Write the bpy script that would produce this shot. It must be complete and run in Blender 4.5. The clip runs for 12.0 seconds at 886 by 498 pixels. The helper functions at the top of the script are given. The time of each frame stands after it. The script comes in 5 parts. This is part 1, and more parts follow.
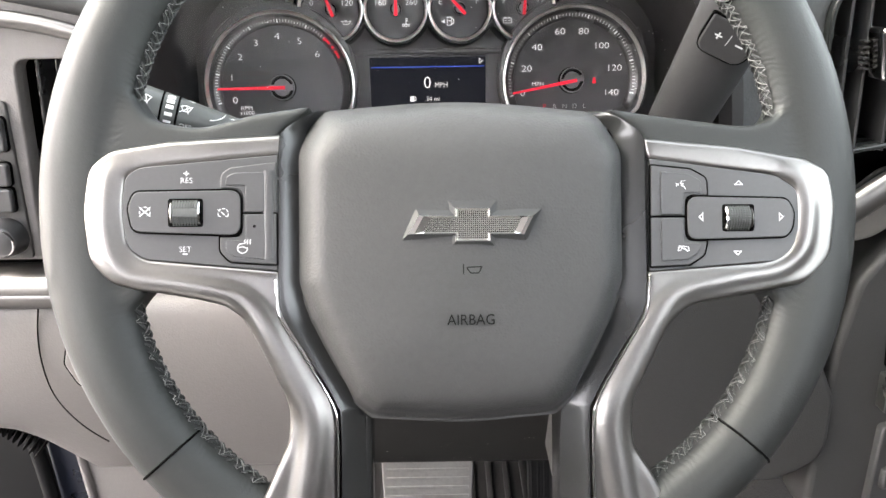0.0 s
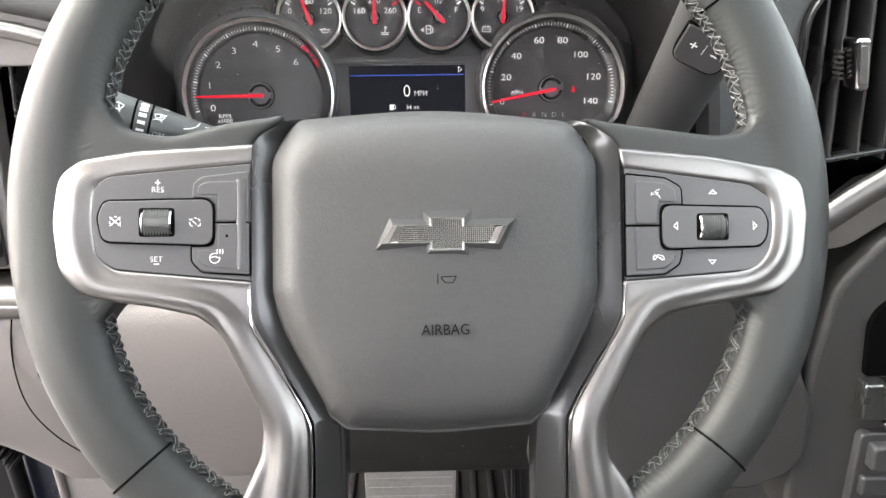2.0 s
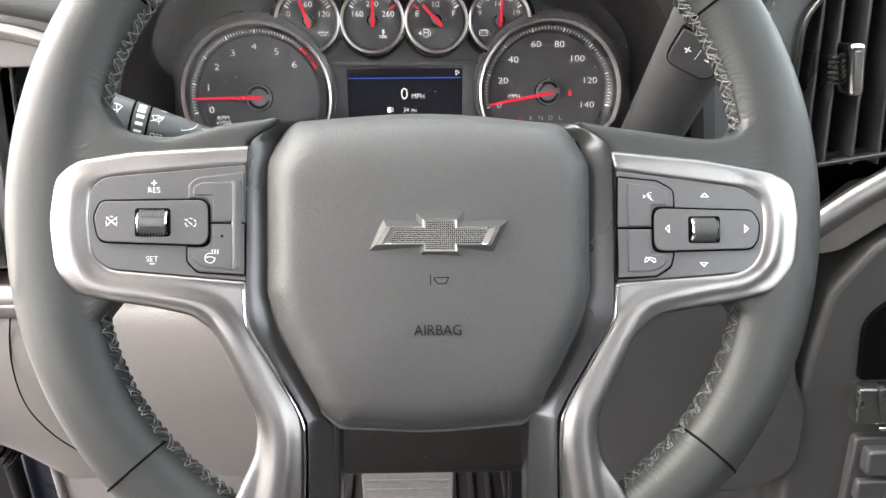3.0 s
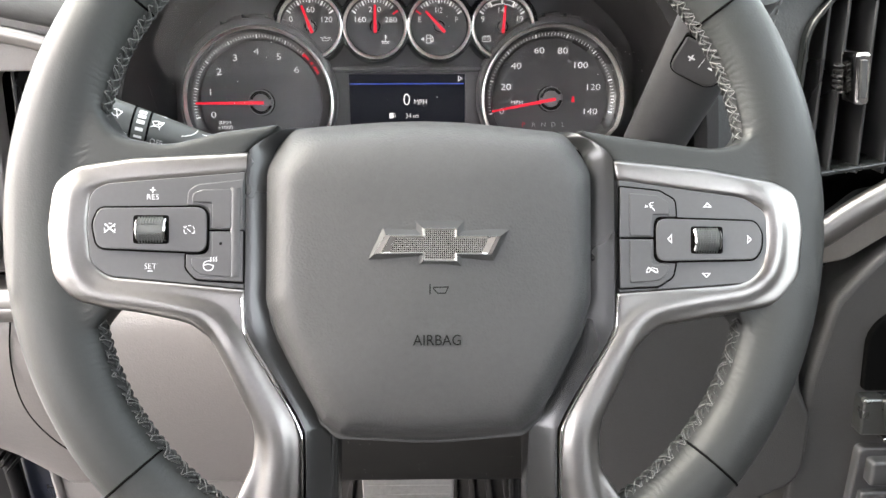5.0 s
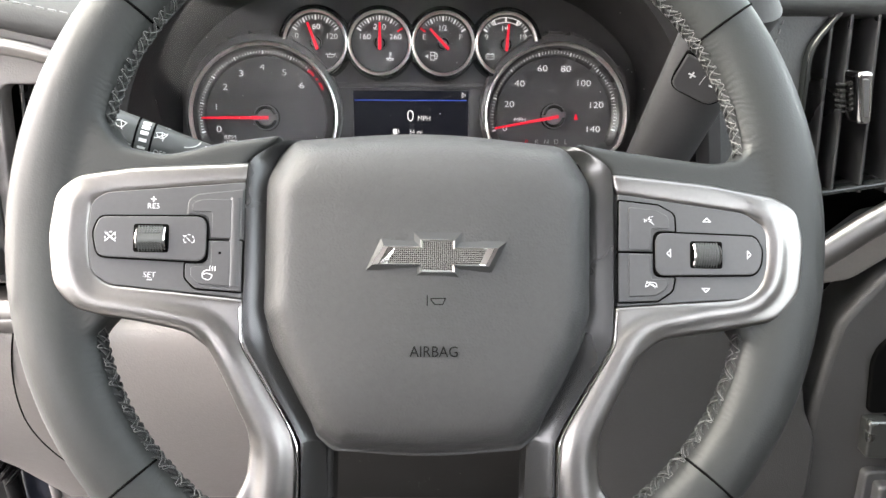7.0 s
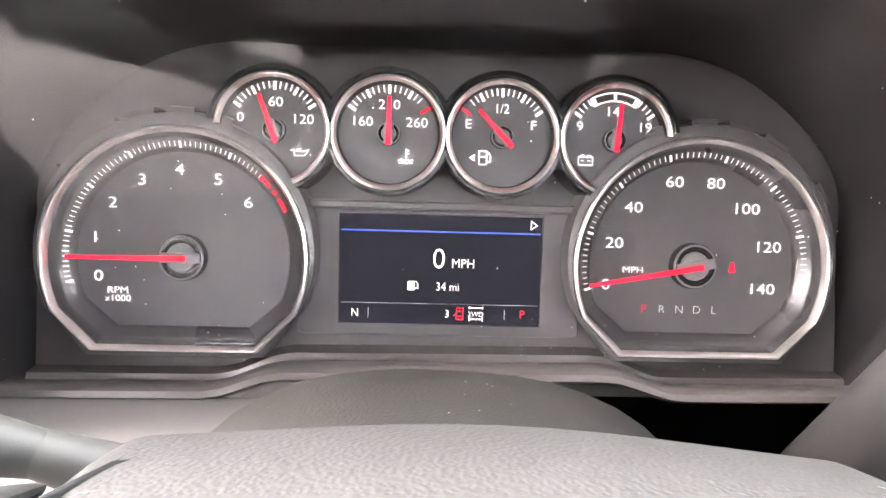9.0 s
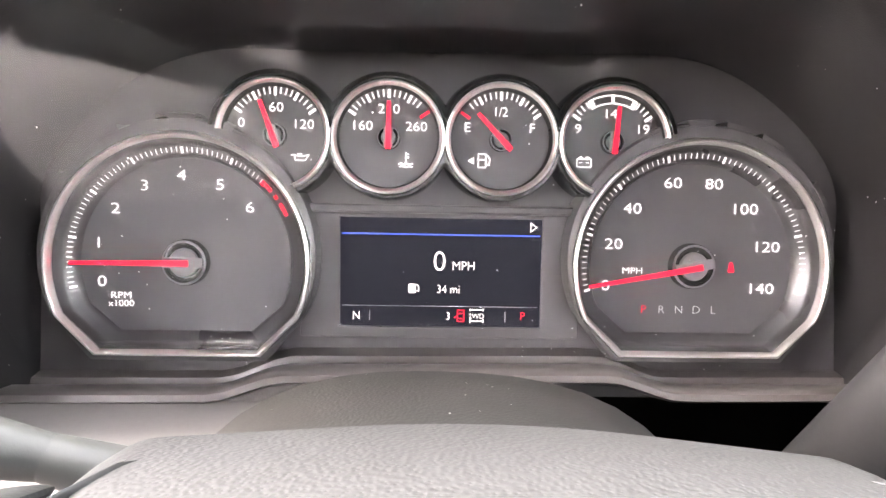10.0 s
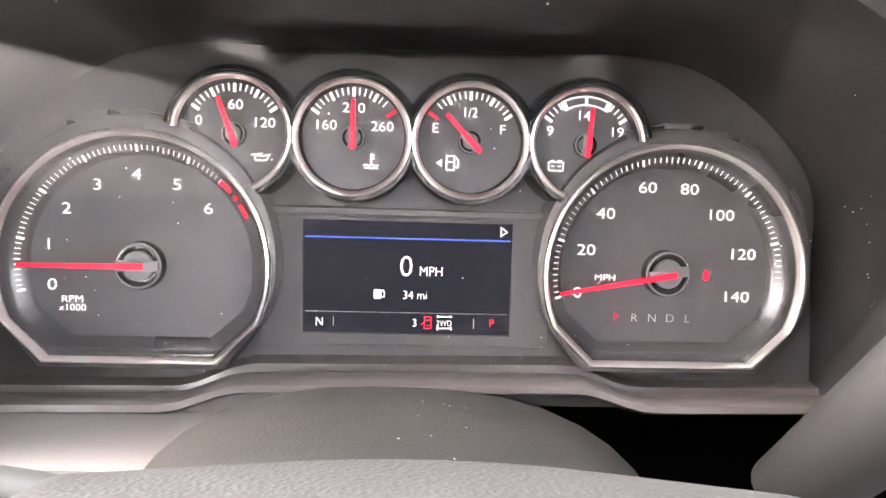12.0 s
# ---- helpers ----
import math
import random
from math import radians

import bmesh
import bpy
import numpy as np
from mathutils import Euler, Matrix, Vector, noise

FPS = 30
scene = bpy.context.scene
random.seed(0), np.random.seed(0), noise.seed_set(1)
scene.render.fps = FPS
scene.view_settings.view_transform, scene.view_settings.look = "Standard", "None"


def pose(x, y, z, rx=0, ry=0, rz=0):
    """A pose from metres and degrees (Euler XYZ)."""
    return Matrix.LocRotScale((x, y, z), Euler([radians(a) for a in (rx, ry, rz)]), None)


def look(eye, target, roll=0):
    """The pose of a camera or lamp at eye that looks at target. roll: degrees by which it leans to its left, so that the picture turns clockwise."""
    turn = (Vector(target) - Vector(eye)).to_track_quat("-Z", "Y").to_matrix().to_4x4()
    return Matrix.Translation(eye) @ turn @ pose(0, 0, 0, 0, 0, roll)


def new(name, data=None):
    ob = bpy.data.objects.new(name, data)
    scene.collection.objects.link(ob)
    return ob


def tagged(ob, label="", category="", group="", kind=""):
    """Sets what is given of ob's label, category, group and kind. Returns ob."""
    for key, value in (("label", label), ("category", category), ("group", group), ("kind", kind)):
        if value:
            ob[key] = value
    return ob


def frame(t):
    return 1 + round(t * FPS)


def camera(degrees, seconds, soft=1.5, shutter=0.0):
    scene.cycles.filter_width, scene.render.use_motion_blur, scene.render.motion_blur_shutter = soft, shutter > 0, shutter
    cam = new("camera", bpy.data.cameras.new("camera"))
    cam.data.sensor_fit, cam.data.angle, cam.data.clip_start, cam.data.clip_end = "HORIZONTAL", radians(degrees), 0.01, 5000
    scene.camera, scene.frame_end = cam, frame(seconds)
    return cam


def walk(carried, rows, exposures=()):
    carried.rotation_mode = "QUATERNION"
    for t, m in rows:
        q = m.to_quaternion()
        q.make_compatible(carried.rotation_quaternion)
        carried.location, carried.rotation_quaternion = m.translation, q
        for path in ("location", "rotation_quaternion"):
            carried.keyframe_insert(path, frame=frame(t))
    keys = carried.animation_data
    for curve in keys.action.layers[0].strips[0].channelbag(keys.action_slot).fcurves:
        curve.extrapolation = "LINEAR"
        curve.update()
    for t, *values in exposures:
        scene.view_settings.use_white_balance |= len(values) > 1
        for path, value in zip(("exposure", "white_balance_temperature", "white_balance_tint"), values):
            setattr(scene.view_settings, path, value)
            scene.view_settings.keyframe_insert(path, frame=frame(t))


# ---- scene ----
cam = camera(65.0, 12.0)
PATH = [
    (0, (0.0135, -0.2796, 0.8977), (0.0028, 1.5683, 0.1330), -1.11),
    (0.5, (0.0140, -0.2797, 0.8976), (0.0149, 1.5707, 0.1386), -1.12),
    (1, (0.0176, -0.2760, 0.8969), (0.0284, 1.5773, 0.1453), -1.05),
    (1.5, (0.0176, -0.2754, 0.8980), (0.0420, 1.5786, 0.1485), -0.85),
    (2, (0.0190, -0.2777, 0.8979), (0.0464, 1.5777, 0.1518), -0.76),
    (2.5, (0.0211, -0.2802, 0.8976), (0.0498, 1.5765, 0.1547), -0.56),
    (3, (0.0226, -0.2806, 0.8982), (0.0466, 1.5780, 0.1601), -0.50),
    (5, (0.0242, -0.2774, 0.8998), (0.0385, 1.5846, 0.1700), -0.22),
    (5.5, (0.0274, -0.2760, 0.9011), (0.0391, 1.5875, 0.1750), -0.22),
    (6, (0.0284, -0.2775, 0.8990), (0.0378, 1.5880, 0.1781), -0.13),
    (6.5, (0.0277, -0.2764, 0.8954), (0.0299, 1.5988, 0.2001), -0.02),
    (7, (0.0283, -0.2791, 0.8960), (0.0217, 1.6041, 0.2227), 0.16),
    (7.2, (0.0270, -0.2764, 0.8962), (0.0160, 1.6115, 0.2371), 0.14),
    (7.4, (0.0264, -0.2490, 0.9010), (0.0010, 1.6470, 0.2650), 0.02),
    (7.5, (0.0244, -0.2239, 0.9052), (-0.0090, 1.6797, 0.2929), -0.02),
    (7.7, (0.0249, -0.1684, 0.9165), (-0.0492, 1.7483, 0.3500), -0.03),
    (8.05, (0.0180, -0.0940, 0.9060), (-0.0470, 1.8330, 0.3810), 0.60),
    (8.6, (0.0125, -0.0445, 0.8930), (-0.0450, 1.8930, 0.4020), 1.15),
    (9.3, (0.0105, -0.0281, 0.8891), (-0.0447, 1.9128, 0.4096), 1.36),
    (9.5, (0.0105, -0.0297, 0.8895), (-0.0423, 1.9125, 0.4153), 1.25),
    (10, (0.0116, -0.0328, 0.8901), (-0.0495, 1.9086, 0.4133), 0.77),
    (10.5, (0.0175, -0.0299, 0.8944), (-0.0475, 1.9132, 0.4250), 0.06),
    (11, (0.0168, -0.0200, 0.8895), (-0.0526, 1.9208, 0.4118), 0.72),
    (11.5, (0.0124, -0.0122, 0.8890), (-0.0637, 1.9280, 0.4096), 1.49),
    (12, (0.0195, -0.0211, 0.8926), (-0.0026, 1.9164, 0.3969), 1.57),
]
EXPOSURES = [(0.0, 4.68, 7200, 15), (7.4, 4.68, 7200, 15), (8.6, 5.90, 7550, 24), (12.0, 5.90, 7550, 24)]
walk(cam, [(t, look(eye, target, roll)) for t, eye, target, roll in PATH], EXPOSURES)


# ---- light ----
world = bpy.data.worlds.new("sky")
scene.world = world
world.use_nodes = True
wn, wlk = world.node_tree.nodes, world.node_tree.links
sky = wn.new("ShaderNodeTexSky")
sky.sky_type, sky.sun_disc = "NISHITA", False
sky.sun_elevation, sky.sun_rotation = radians(45), radians(263)
sky.air_density, sky.dust_density, sky.ozone_density = 1.0, 1.6, 1.0
wn["Background"].inputs["Strength"].default_value = 0.15
pale = wn.new("ShaderNodeHueSaturation")
pale.inputs["Saturation"].default_value = 0.4
wlk.new(sky.outputs[0], pale.inputs["Color"])
wlk.new(pale.outputs[0], wn["Background"].inputs["Color"])

sun = new("sun", bpy.data.lights.new("sun", "SUN"))
sun.data.energy, sun.data.angle, sun.data.color = 0.24, radians(40), (1.0, 0.96, 0.90)
sun.matrix_world = look((-2.6, -0.15, 3.4), (0, 0.2, 0.8))


# ---- materials ----
def mat(name, col, rough=0.5, metal=0.0, spec=0.5, grain=0.0, size=0.001, bump=0.0, mottle=0.0, kind="noise", coat=0.0, wear=0.0, sheen=0.0, crease=0.0, dust=0.0):
    m = bpy.data.materials.new(name)
    m.use_nodes = True
    n, l = m.node_tree.nodes, m.node_tree.links
    b = n["Principled BSDF"]
    b.inputs["Roughness"].default_value = rough
    b.inputs["Metallic"].default_value = metal
    b.inputs["Specular IOR Level"].default_value = spec
    b.inputs["Coat Weight"].default_value = coat
    b.inputs["Sheen Weight"].default_value = sheen
    b.inputs["Sheen Roughness"].default_value = 0.4
    b.inputs["Base Color"].default_value = (*col, 1)
    tc = n.new("ShaderNodeTexCoord")
    if mottle > 0:
        big = n.new("ShaderNodeTexNoise")
        big.inputs["Scale"].default_value = 14
        big.inputs["Detail"].default_value = 4
        fine = n.new("ShaderNodeTexNoise")
        fine.inputs["Scale"].default_value = 0.35 / size
        fine.inputs["Detail"].default_value = 3
        add = n.new("ShaderNodeMath")
        add.operation = "ADD"
        ramp = n.new("ShaderNodeMapRange")
        ramp.inputs[1].default_value, ramp.inputs[2].default_value = 0.6, 1.4
        ramp.inputs[3].default_value, ramp.inputs[4].default_value = 1 - mottle, 1 + mottle
        mul = n.new("ShaderNodeVectorMath")
        mul.operation = "SCALE"
        mul.inputs[0].default_value = col
        l.new(tc.outputs["Object"], big.inputs["Vector"])
        l.new(tc.outputs["Object"], fine.inputs["Vector"])
        l.new(big.outputs["Fac"], add.inputs[0])
        l.new(fine.outputs["Fac"], add.inputs[1])
        l.new(add.outputs[0], ramp.inputs[0])
        l.new(ramp.outputs[0], mul.inputs["Scale"])
        l.new(mul.outputs[0], b.inputs["Base Color"])
        if dust > 0:
            # scattered pale specks
            sp, lt, pt, gt, both, mix = [n.new(k) for k in ("ShaderNodeTexVoronoi", "ShaderNodeMath", "ShaderNodeTexNoise", "ShaderNodeMath", "ShaderNodeMath", "ShaderNodeMixRGB")]
            sp.inputs["Scale"].default_value = 240
            lt.operation, lt.inputs[1].default_value = "LESS_THAN", dust
            pt.inputs["Scale"].default_value = 30
            gt.operation, gt.inputs[1].default_value = "GREATER_THAN", 0.55
            both.operation = "MULTIPLY"
            mix.inputs[2].default_value = (0.5, 0.5, 0.48, 1)
            l.new(tc.outputs["Object"], sp.inputs["Vector"])
            l.new(tc.outputs["Object"], pt.inputs["Vector"])
            l.new(sp.outputs["Distance"], lt.inputs[0])
            l.new(pt.outputs["Fac"], gt.inputs[0])
            l.new(lt.outputs[0], both.inputs[0])
            l.new(gt.outputs[0], both.inputs[1])
            l.new(both.outputs[0], mix.inputs[0])
            l.new(mul.outputs[0], mix.inputs[1])
            l.new(mix.outputs[0], b.inputs["Base Color"])
        rr = n.new("ShaderNodeMapRange")
        rr.inputs[1].default_value, rr.inputs[2].default_value = 0.35, 0.7
        rr.inputs[3].default_value, rr.inputs[4].default_value = max(0.02, rough - 0.06 - wear), rough + 0.06
        l.new(big.outputs["Fac"], rr.inputs[0])
        l.new(rr.outputs[0], b.inputs["Roughness"])
    if bump > 0:
        if kind == "cells":
            t = n.new("ShaderNodeTexVoronoi")
            t.feature = "SMOOTH_F1"
            t.inputs["Scale"].default_value = 1 / size
            t.inputs["Randomness"].default_value = 1.0
            out = t.outputs["Distance"]
        else:
            t = n.new("ShaderNodeTexNoise")
            t.inputs["Scale"].default_value = 1 / size
            t.inputs["Detail"].default_value = 4
            out = t.outputs["Fac"]
        l.new(tc.outputs["Object"], t.inputs["Vector"])
        bp = n.new("ShaderNodeBump")
        bp.inputs["Strength"].default_value = bump
        bp.inputs["Distance"].default_value = size * 0.5
        l.new(out, bp.inputs["Height"])
        if crease > 0:
            fold, ridge, where, amt, bp2 = n.new("ShaderNodeTexNoise"), n.new("ShaderNodeMath"), n.new("ShaderNodeTexNoise"), n.new("ShaderNodeMath"), n.new("ShaderNodeBump")
            fold.inputs["Scale"].default_value, fold.inputs["Detail"].default_value, fold.inputs["Distortion"].default_value = 260, 3, 1.2
            where.inputs["Scale"].default_value = 16
            ridge.operation, ridge.inputs[1].default_value, ridge.inputs[2].default_value = "COMPARE", 0.5, 0.03
            amt.operation = "MULTIPLY"
            l.new(tc.outputs["Object"], fold.inputs["Vector"])
            l.new(tc.outputs["Object"], where.inputs["Vector"])
            l.new(fold.outputs["Fac"], ridge.inputs[0])
            l.new(fold.outputs["Fac"], amt.inputs[0])
            l.new(where.outputs["Fac"], amt.inputs[1])
            bp2.inputs["Strength"].default_value, bp2.inputs["Distance"].default_value = crease, 0.004
            l.new(amt.outputs[0], bp2.inputs["Height"])
            l.new(bp2.outputs[0], bp.inputs["Normal"])
        l.new(bp.outputs[0], b.inputs["Normal"])
    return m


def glow(name, col, strength, base=0.5):
    m = mat(name, tuple(c * base for c in col), 0.6)
    b = m.node_tree.nodes["Principled BSDF"]
    b.inputs["Emission Color"].default_value = (*col, 1)
    b.inputs["Emission Strength"].default_value = strength
    return m


LEATHER = mat("wheel_leather", (0.017, 0.0182, 0.0179), 0.48, spec=0.24, size=0.0008, bump=0.11, mottle=0.06, kind="cells", crease=0.02)


def pucker(m):
    """Radial folds in the leather beside the inner seam of the rim."""
    n, l = m.node_tree.nodes, m.node_tree.links
    tc, xyz, ang, freq, wob, add, sine, rad, near, amt, bump = [n.new(k) for k in ("ShaderNodeTexCoord", "ShaderNodeSeparateXYZ", "ShaderNodeMath", "ShaderNodeMath", "ShaderNodeTexNoise", "ShaderNodeMath", "ShaderNodeMath", "ShaderNodeVectorMath", "ShaderNodeMapRange", "ShaderNodeMath", "ShaderNodeBump")]
    flat = n.new("ShaderNodeVectorMath")
    flat.operation, flat.inputs[1].default_value = "MULTIPLY", (1, 1, 0)
    ang.operation, freq.operation, add.operation, sine.operation, amt.operation = "ARCTAN2", "MULTIPLY", "MULTIPLY_ADD", "SINE", "MULTIPLY"
    freq.inputs[1].default_value = 300
    wob.inputs["Scale"].default_value, wob.inputs["Detail"].default_value = 70, 3
    add.inputs[1].default_value = 26
    rad.operation = "LENGTH"
    far = n.new("ShaderNodeMapRange")
    far.inputs[1].default_value, far.inputs[2].default_value = 0.1565, 0.1585
    both = n.new("ShaderNodeMath")
    both.operation = "MULTIPLY"
    near.inputs[1].default_value, near.inputs[2].default_value, near.inputs[3].default_value, near.inputs[4].default_value = 0.158, 0.170, 1, 0
    l.new(tc.outputs["Object"], xyz.inputs[0])
    l.new(xyz.outputs[1], ang.inputs[0])
    l.new(xyz.outputs[0], ang.inputs[1])
    l.new(ang.outputs[0], freq.inputs[0])
    l.new(tc.outputs["Object"], wob.inputs["Vector"])
    l.new(wob.outputs["Fac"], add.inputs[0])
    l.new(freq.outputs[0], add.inputs[2])
    l.new(add.outputs[0], sine.inputs[0])
    l.new(tc.outputs["Object"], flat.inputs[0])
    l.new(flat.outputs[0], rad.inputs[0])
    l.new(rad.outputs["Value"], near.inputs[0])
    l.new(sine.outputs[0], amt.inputs[0])
    l.new(rad.outputs["Value"], far.inputs[0])
    l.new(near.outputs[0], both.inputs[0])
    l.new(far.outputs[0], both.inputs[1])
    l.new(both.outputs[0], amt.inputs[1])
    bump.inputs["Strength"].default_value, bump.inputs["Distance"].default_value = 0.22, 0.0003
    l.new(amt.outputs[0], bump.inputs["Height"])
    b = n["Principled BSDF"]
    l.new(b.inputs["Normal"].links[0].from_socket, bump.inputs["Normal"])
    l.new(bump.outputs[0], b.inputs["Normal"])


pucker(LEATHER)
COVER = mat("airbag_vinyl", (0.031, 0.031, 0.031), 0.55, spec=0.26, size=0.0010, bump=0.40, mottle=0.10, kind="cells")
SATIN = mat("satin_metal", (0.175, 0.168, 0.161), 0.36, 1.0, size=0.0006, bump=0.04, mottle=0.05)
PLASTIC = mat("dark_plastic", (0.030, 0.030, 0.031), 0.42, size=0.0005, bump=0.10, mottle=0.08)
GLOSSY = mat("piano_black", (0.012, 0.013, 0.013), 0.22, mottle=0.05)
HUB = mat("hub_plastic", (0.012, 0.0122, 0.0122), 0.26, size=0.0005, bump=0.05, mottle=0.06)
# near-black and glossless: the shade of gaps and hollows is put into this colour
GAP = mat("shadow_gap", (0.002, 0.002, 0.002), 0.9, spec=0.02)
NEEDLE_CAP = mat("needle_cap_grey", (0.11, 0.11, 0.115), 0.4, mottle=0.05)
BADGE = mat("badge_base", (0.02, 0.02, 0.02), 0.5, 0.0, spec=0.25, mottle=0.05)
WHITE = mat("white_print", (0.5, 0.51, 0.51), 0.6, mottle=0.03)
CHROME = mat("chrome", (0.86, 0.86, 0.85), 0.04, 1.0, mottle=0.02)
CHROME_DIAL = mat("dial_chrome", (0.96, 0.94, 0.91), 0.34, 1.0, mottle=0.02)
EMBOSS = mat("embossed_edge", (0.005, 0.005, 0.005), 0.7, spec=0.1, mottle=0.05)
MESH = mat("silver_mesh", (0.30, 0.29, 0.265), 0.35, 1.0)
CHROME_SOFT = mat("soft_chrome", (0.55, 0.54, 0.53), 0.12, 1.0, mottle=0.03)
THREAD = mat("grey_thread", (0.11, 0.11, 0.107), 0.6, size=0.0003, bump=0.5, mottle=0.1)
THREAD_DARK = mat("dark_thread", (0.010, 0.0105, 0.0105), 0.7, size=0.0003, bump=0.5)
BRAID = mat("braided_thread", (0.018, 0.019, 0.019), 0.5, size=0.0003, bump=0.6, mottle=0.1)
DASH = mat("dash_vinyl", (0.040, 0.042, 0.043), 0.55, size=0.0014, bump=0.4, mottle=0.12, kind="cells")
DASH_TOP = mat("dash_top_vinyl", (0.028, 0.029, 0.029), 0.6, spec=0.35, size=0.0011, bump=0.2, mottle=0.12, kind="cells")
DASH_HARD = mat("dash_hard_plastic", (0.026, 0.0255, 0.025), 0.50, size=0.0009, bump=0.3, mottle=0.10, kind="cells")
SHROUD = mat("shroud_plastic", (0.009, 0.0088, 0.0085), 0.5, size=0.0009, spec=0.35, bump=0.25, mottle=0.10, kind="cells", dust=0.07)
LEDGE = mat("ledge_plastic", (0.080, 0.071, 0.068), 0.36, size=0.0006, bump=0.06, mottle=0.10)
PANEL_SMOOTH = mat("grey_shelf_plastic", (0.15, 0.139, 0.134), 0.48, size=0.0008, bump=0.05, mottle=0.06)
LIGHTPANEL = mat("grey_lower_plastic", (0.112, 0.104, 0.100), 0.48, size=0.0013, bump=0.3, mottle=0.06, kind="cells")
DIAL_WALL = mat("dial_wall_black", (0.040, 0.0385, 0.040), 0.32, size=0.0008, bump=0.1, mottle=0.1)
HOOD = mat("hood_black", (0.014, 0.0132, 0.0135), 0.5, spec=0.3, size=0.0008, bump=0.25, mottle=0.12, dust=0.05)
FACE = mat("dial_face", (0.058, 0.056, 0.058), 0.55, size=0.0006, bump=0.05, mottle=0.06)
PLATE = mat("cluster_plate", (0.062, 0.059, 0.060), 0.42, size=0.0005, bump=0.06, mottle=0.08)
DIGIT = glow("dial_print", (0.82, 0.84, 0.86), 0.040, 0.5)
RED = glow("needle_red", (0.9, 0.002, 0.03), 0.026, 0.5)
SCREEN = glow("screen", (0.7, 0.8, 1.2), 0.0006, 0.003)
SCREEN.node_tree.nodes["Principled BSDF"].inputs["Specular IOR Level"].default_value = 0.08
BLUE = glow("screen_blue", (0.05, 0.14, 0.8), 0.035, 0.1)
LIT = glow("screen_white", (0.85, 0.88, 0.92), 0.055, 0.1)
SEATDARK = mat("dark_trim", (0.035, 0.034, 0.034), 0.7, size=0.002, bump=0.3, mottle=0.15)
VANE = mat("vane_black", (0.022, 0.022, 0.023), 0.30, size=0.0008, bump=0.05, mottle=0.05)
BRONZE = mat("satin_bronze_panel", (0.20, 0.185, 0.17), 0.34, 0.7, size=0.0008, bump=0.05, mottle=0.06)
LEVER = mat("lever_plastic", (0.032, 0.032, 0.033), 0.6, spec=0.25, size=0.0008, bump=0.12, mottle=0.08)
STALK = mat("stalk_plastic", (0.042, 0.045, 0.0435), 0.45, size=0.0006, bump=0.12, mottle=0.08)
TRIM_DARK = mat("dark_satin_metal", (0.13, 0.135, 0.13), 0.3, 0.9, size=0.0008, bump=0.04, mottle=0.06)
JAMB = mat("black_paint", (0.004, 0.0042, 0.0045), 0.35, mottle=0.2)
NAVY = mat("dark_blue_paint", (0.006, 0.008, 0.014), 0.3, mottle=0.1)
COLUMN = mat("column_plastic", (0.011, 0.011, 0.011), 0.34, size=0.0009, bump=0.12, mottle=0.1)
RUBBER = mat("rubber", (0.007, 0.007, 0.0075), 0.8, spec=0.12, size=0.002, bump=0.3, mottle=0.15)
PEDAL = mat("pedal_rubber", (0.21, 0.205, 0.198), 0.6, size=0.002, bump=0.3, mottle=0.15)
CARPET = mat("carpet", (0.020, 0.020, 0.021), 0.95, size=0.003, bump=1.0, mottle=0.3)
TRIMWALL = mat("cab_lining", (0.42, 0.41, 0.40), 0.8, size=0.002, bump=0.3, mottle=0.08)
ASPHALT = mat("asphalt", (0.23, 0.223, 0.212), 0.9, size=0.01, bump=0.6, mottle=0.2)


# ---- mesh helpers ----
def link(name, me, material, parent=None, label="", smooth=True):
    me.materials.clear()
    me.materials.append(material)
    if smooth:
        me.shade_smooth()
        me.set_sharp_from_angle(angle=radians(38))
    ob = new(name, me)
    if parent:
        ob.parent = parent
    return tagged(ob, label)


def part(name, bm, material, parent=None, label="", smooth=True):
    me = bpy.data.meshes.new(name)
    bm.normal_update()
    bm.to_mesh(me)
    bm.free()
    return link(name, me, material, parent, label, smooth)


def thing(name, m, label, category, group="", kind=""):
    ob = new(name)
    ob.matrix_world = m
    ob.empty_display_size = 0.02
    return tagged(ob, label, category, group, kind)


def fillet(pts, r=3.0, seg=5):
    """A closed outline with its corners rounded; a point may carry its own radius."""
    out, n = [], len(pts)
    for i in range(n):
        p = Vector(pts[i][:2])
        a, b = Vector(pts[i - 1][:2]) - p, Vector(pts[(i + 1) % n][:2]) - p
        rad = pts[i][2] if len(pts[i]) > 2 else r
        la, lb = a.length, b.length
        a, b = a / la, b / lb
        half = math.acos(max(-1, min(1, a.dot(b)))) / 2
        if half > radians(87) or rad <= 0:
            out.append(tuple(p))
            continue
        cut = min(rad / math.tan(half), la * 0.48, lb * 0.48)
        s, e = p + a * cut, p + b * cut
        for k in range(seg + 1):
            f = k / seg
            out.append(tuple(s * (1 - f) ** 2 + p * 2 * f * (1 - f) + e * f * f))
    return out


def mirror(pts):
    return [(-p[0], *p[1:]) for p in reversed(pts)]


def grown(pts, d):
    """The outline moved outwards by d."""
    area = sum(p[0] * q[1] - q[0] * p[1] for p, q in zip(pts, pts[1:] + pts[:1]))
    sgn, out, n = (1 if area > 0 else -1), [], len(pts)
    for i in range(n):
        t = Vector(pts[(i + 1) % n]) - Vector(pts[i - 1])
        t.normalize()
        out.append((pts[i][0] + sgn * t.y * d, pts[i][1] - sgn * t.x * d))
    return out


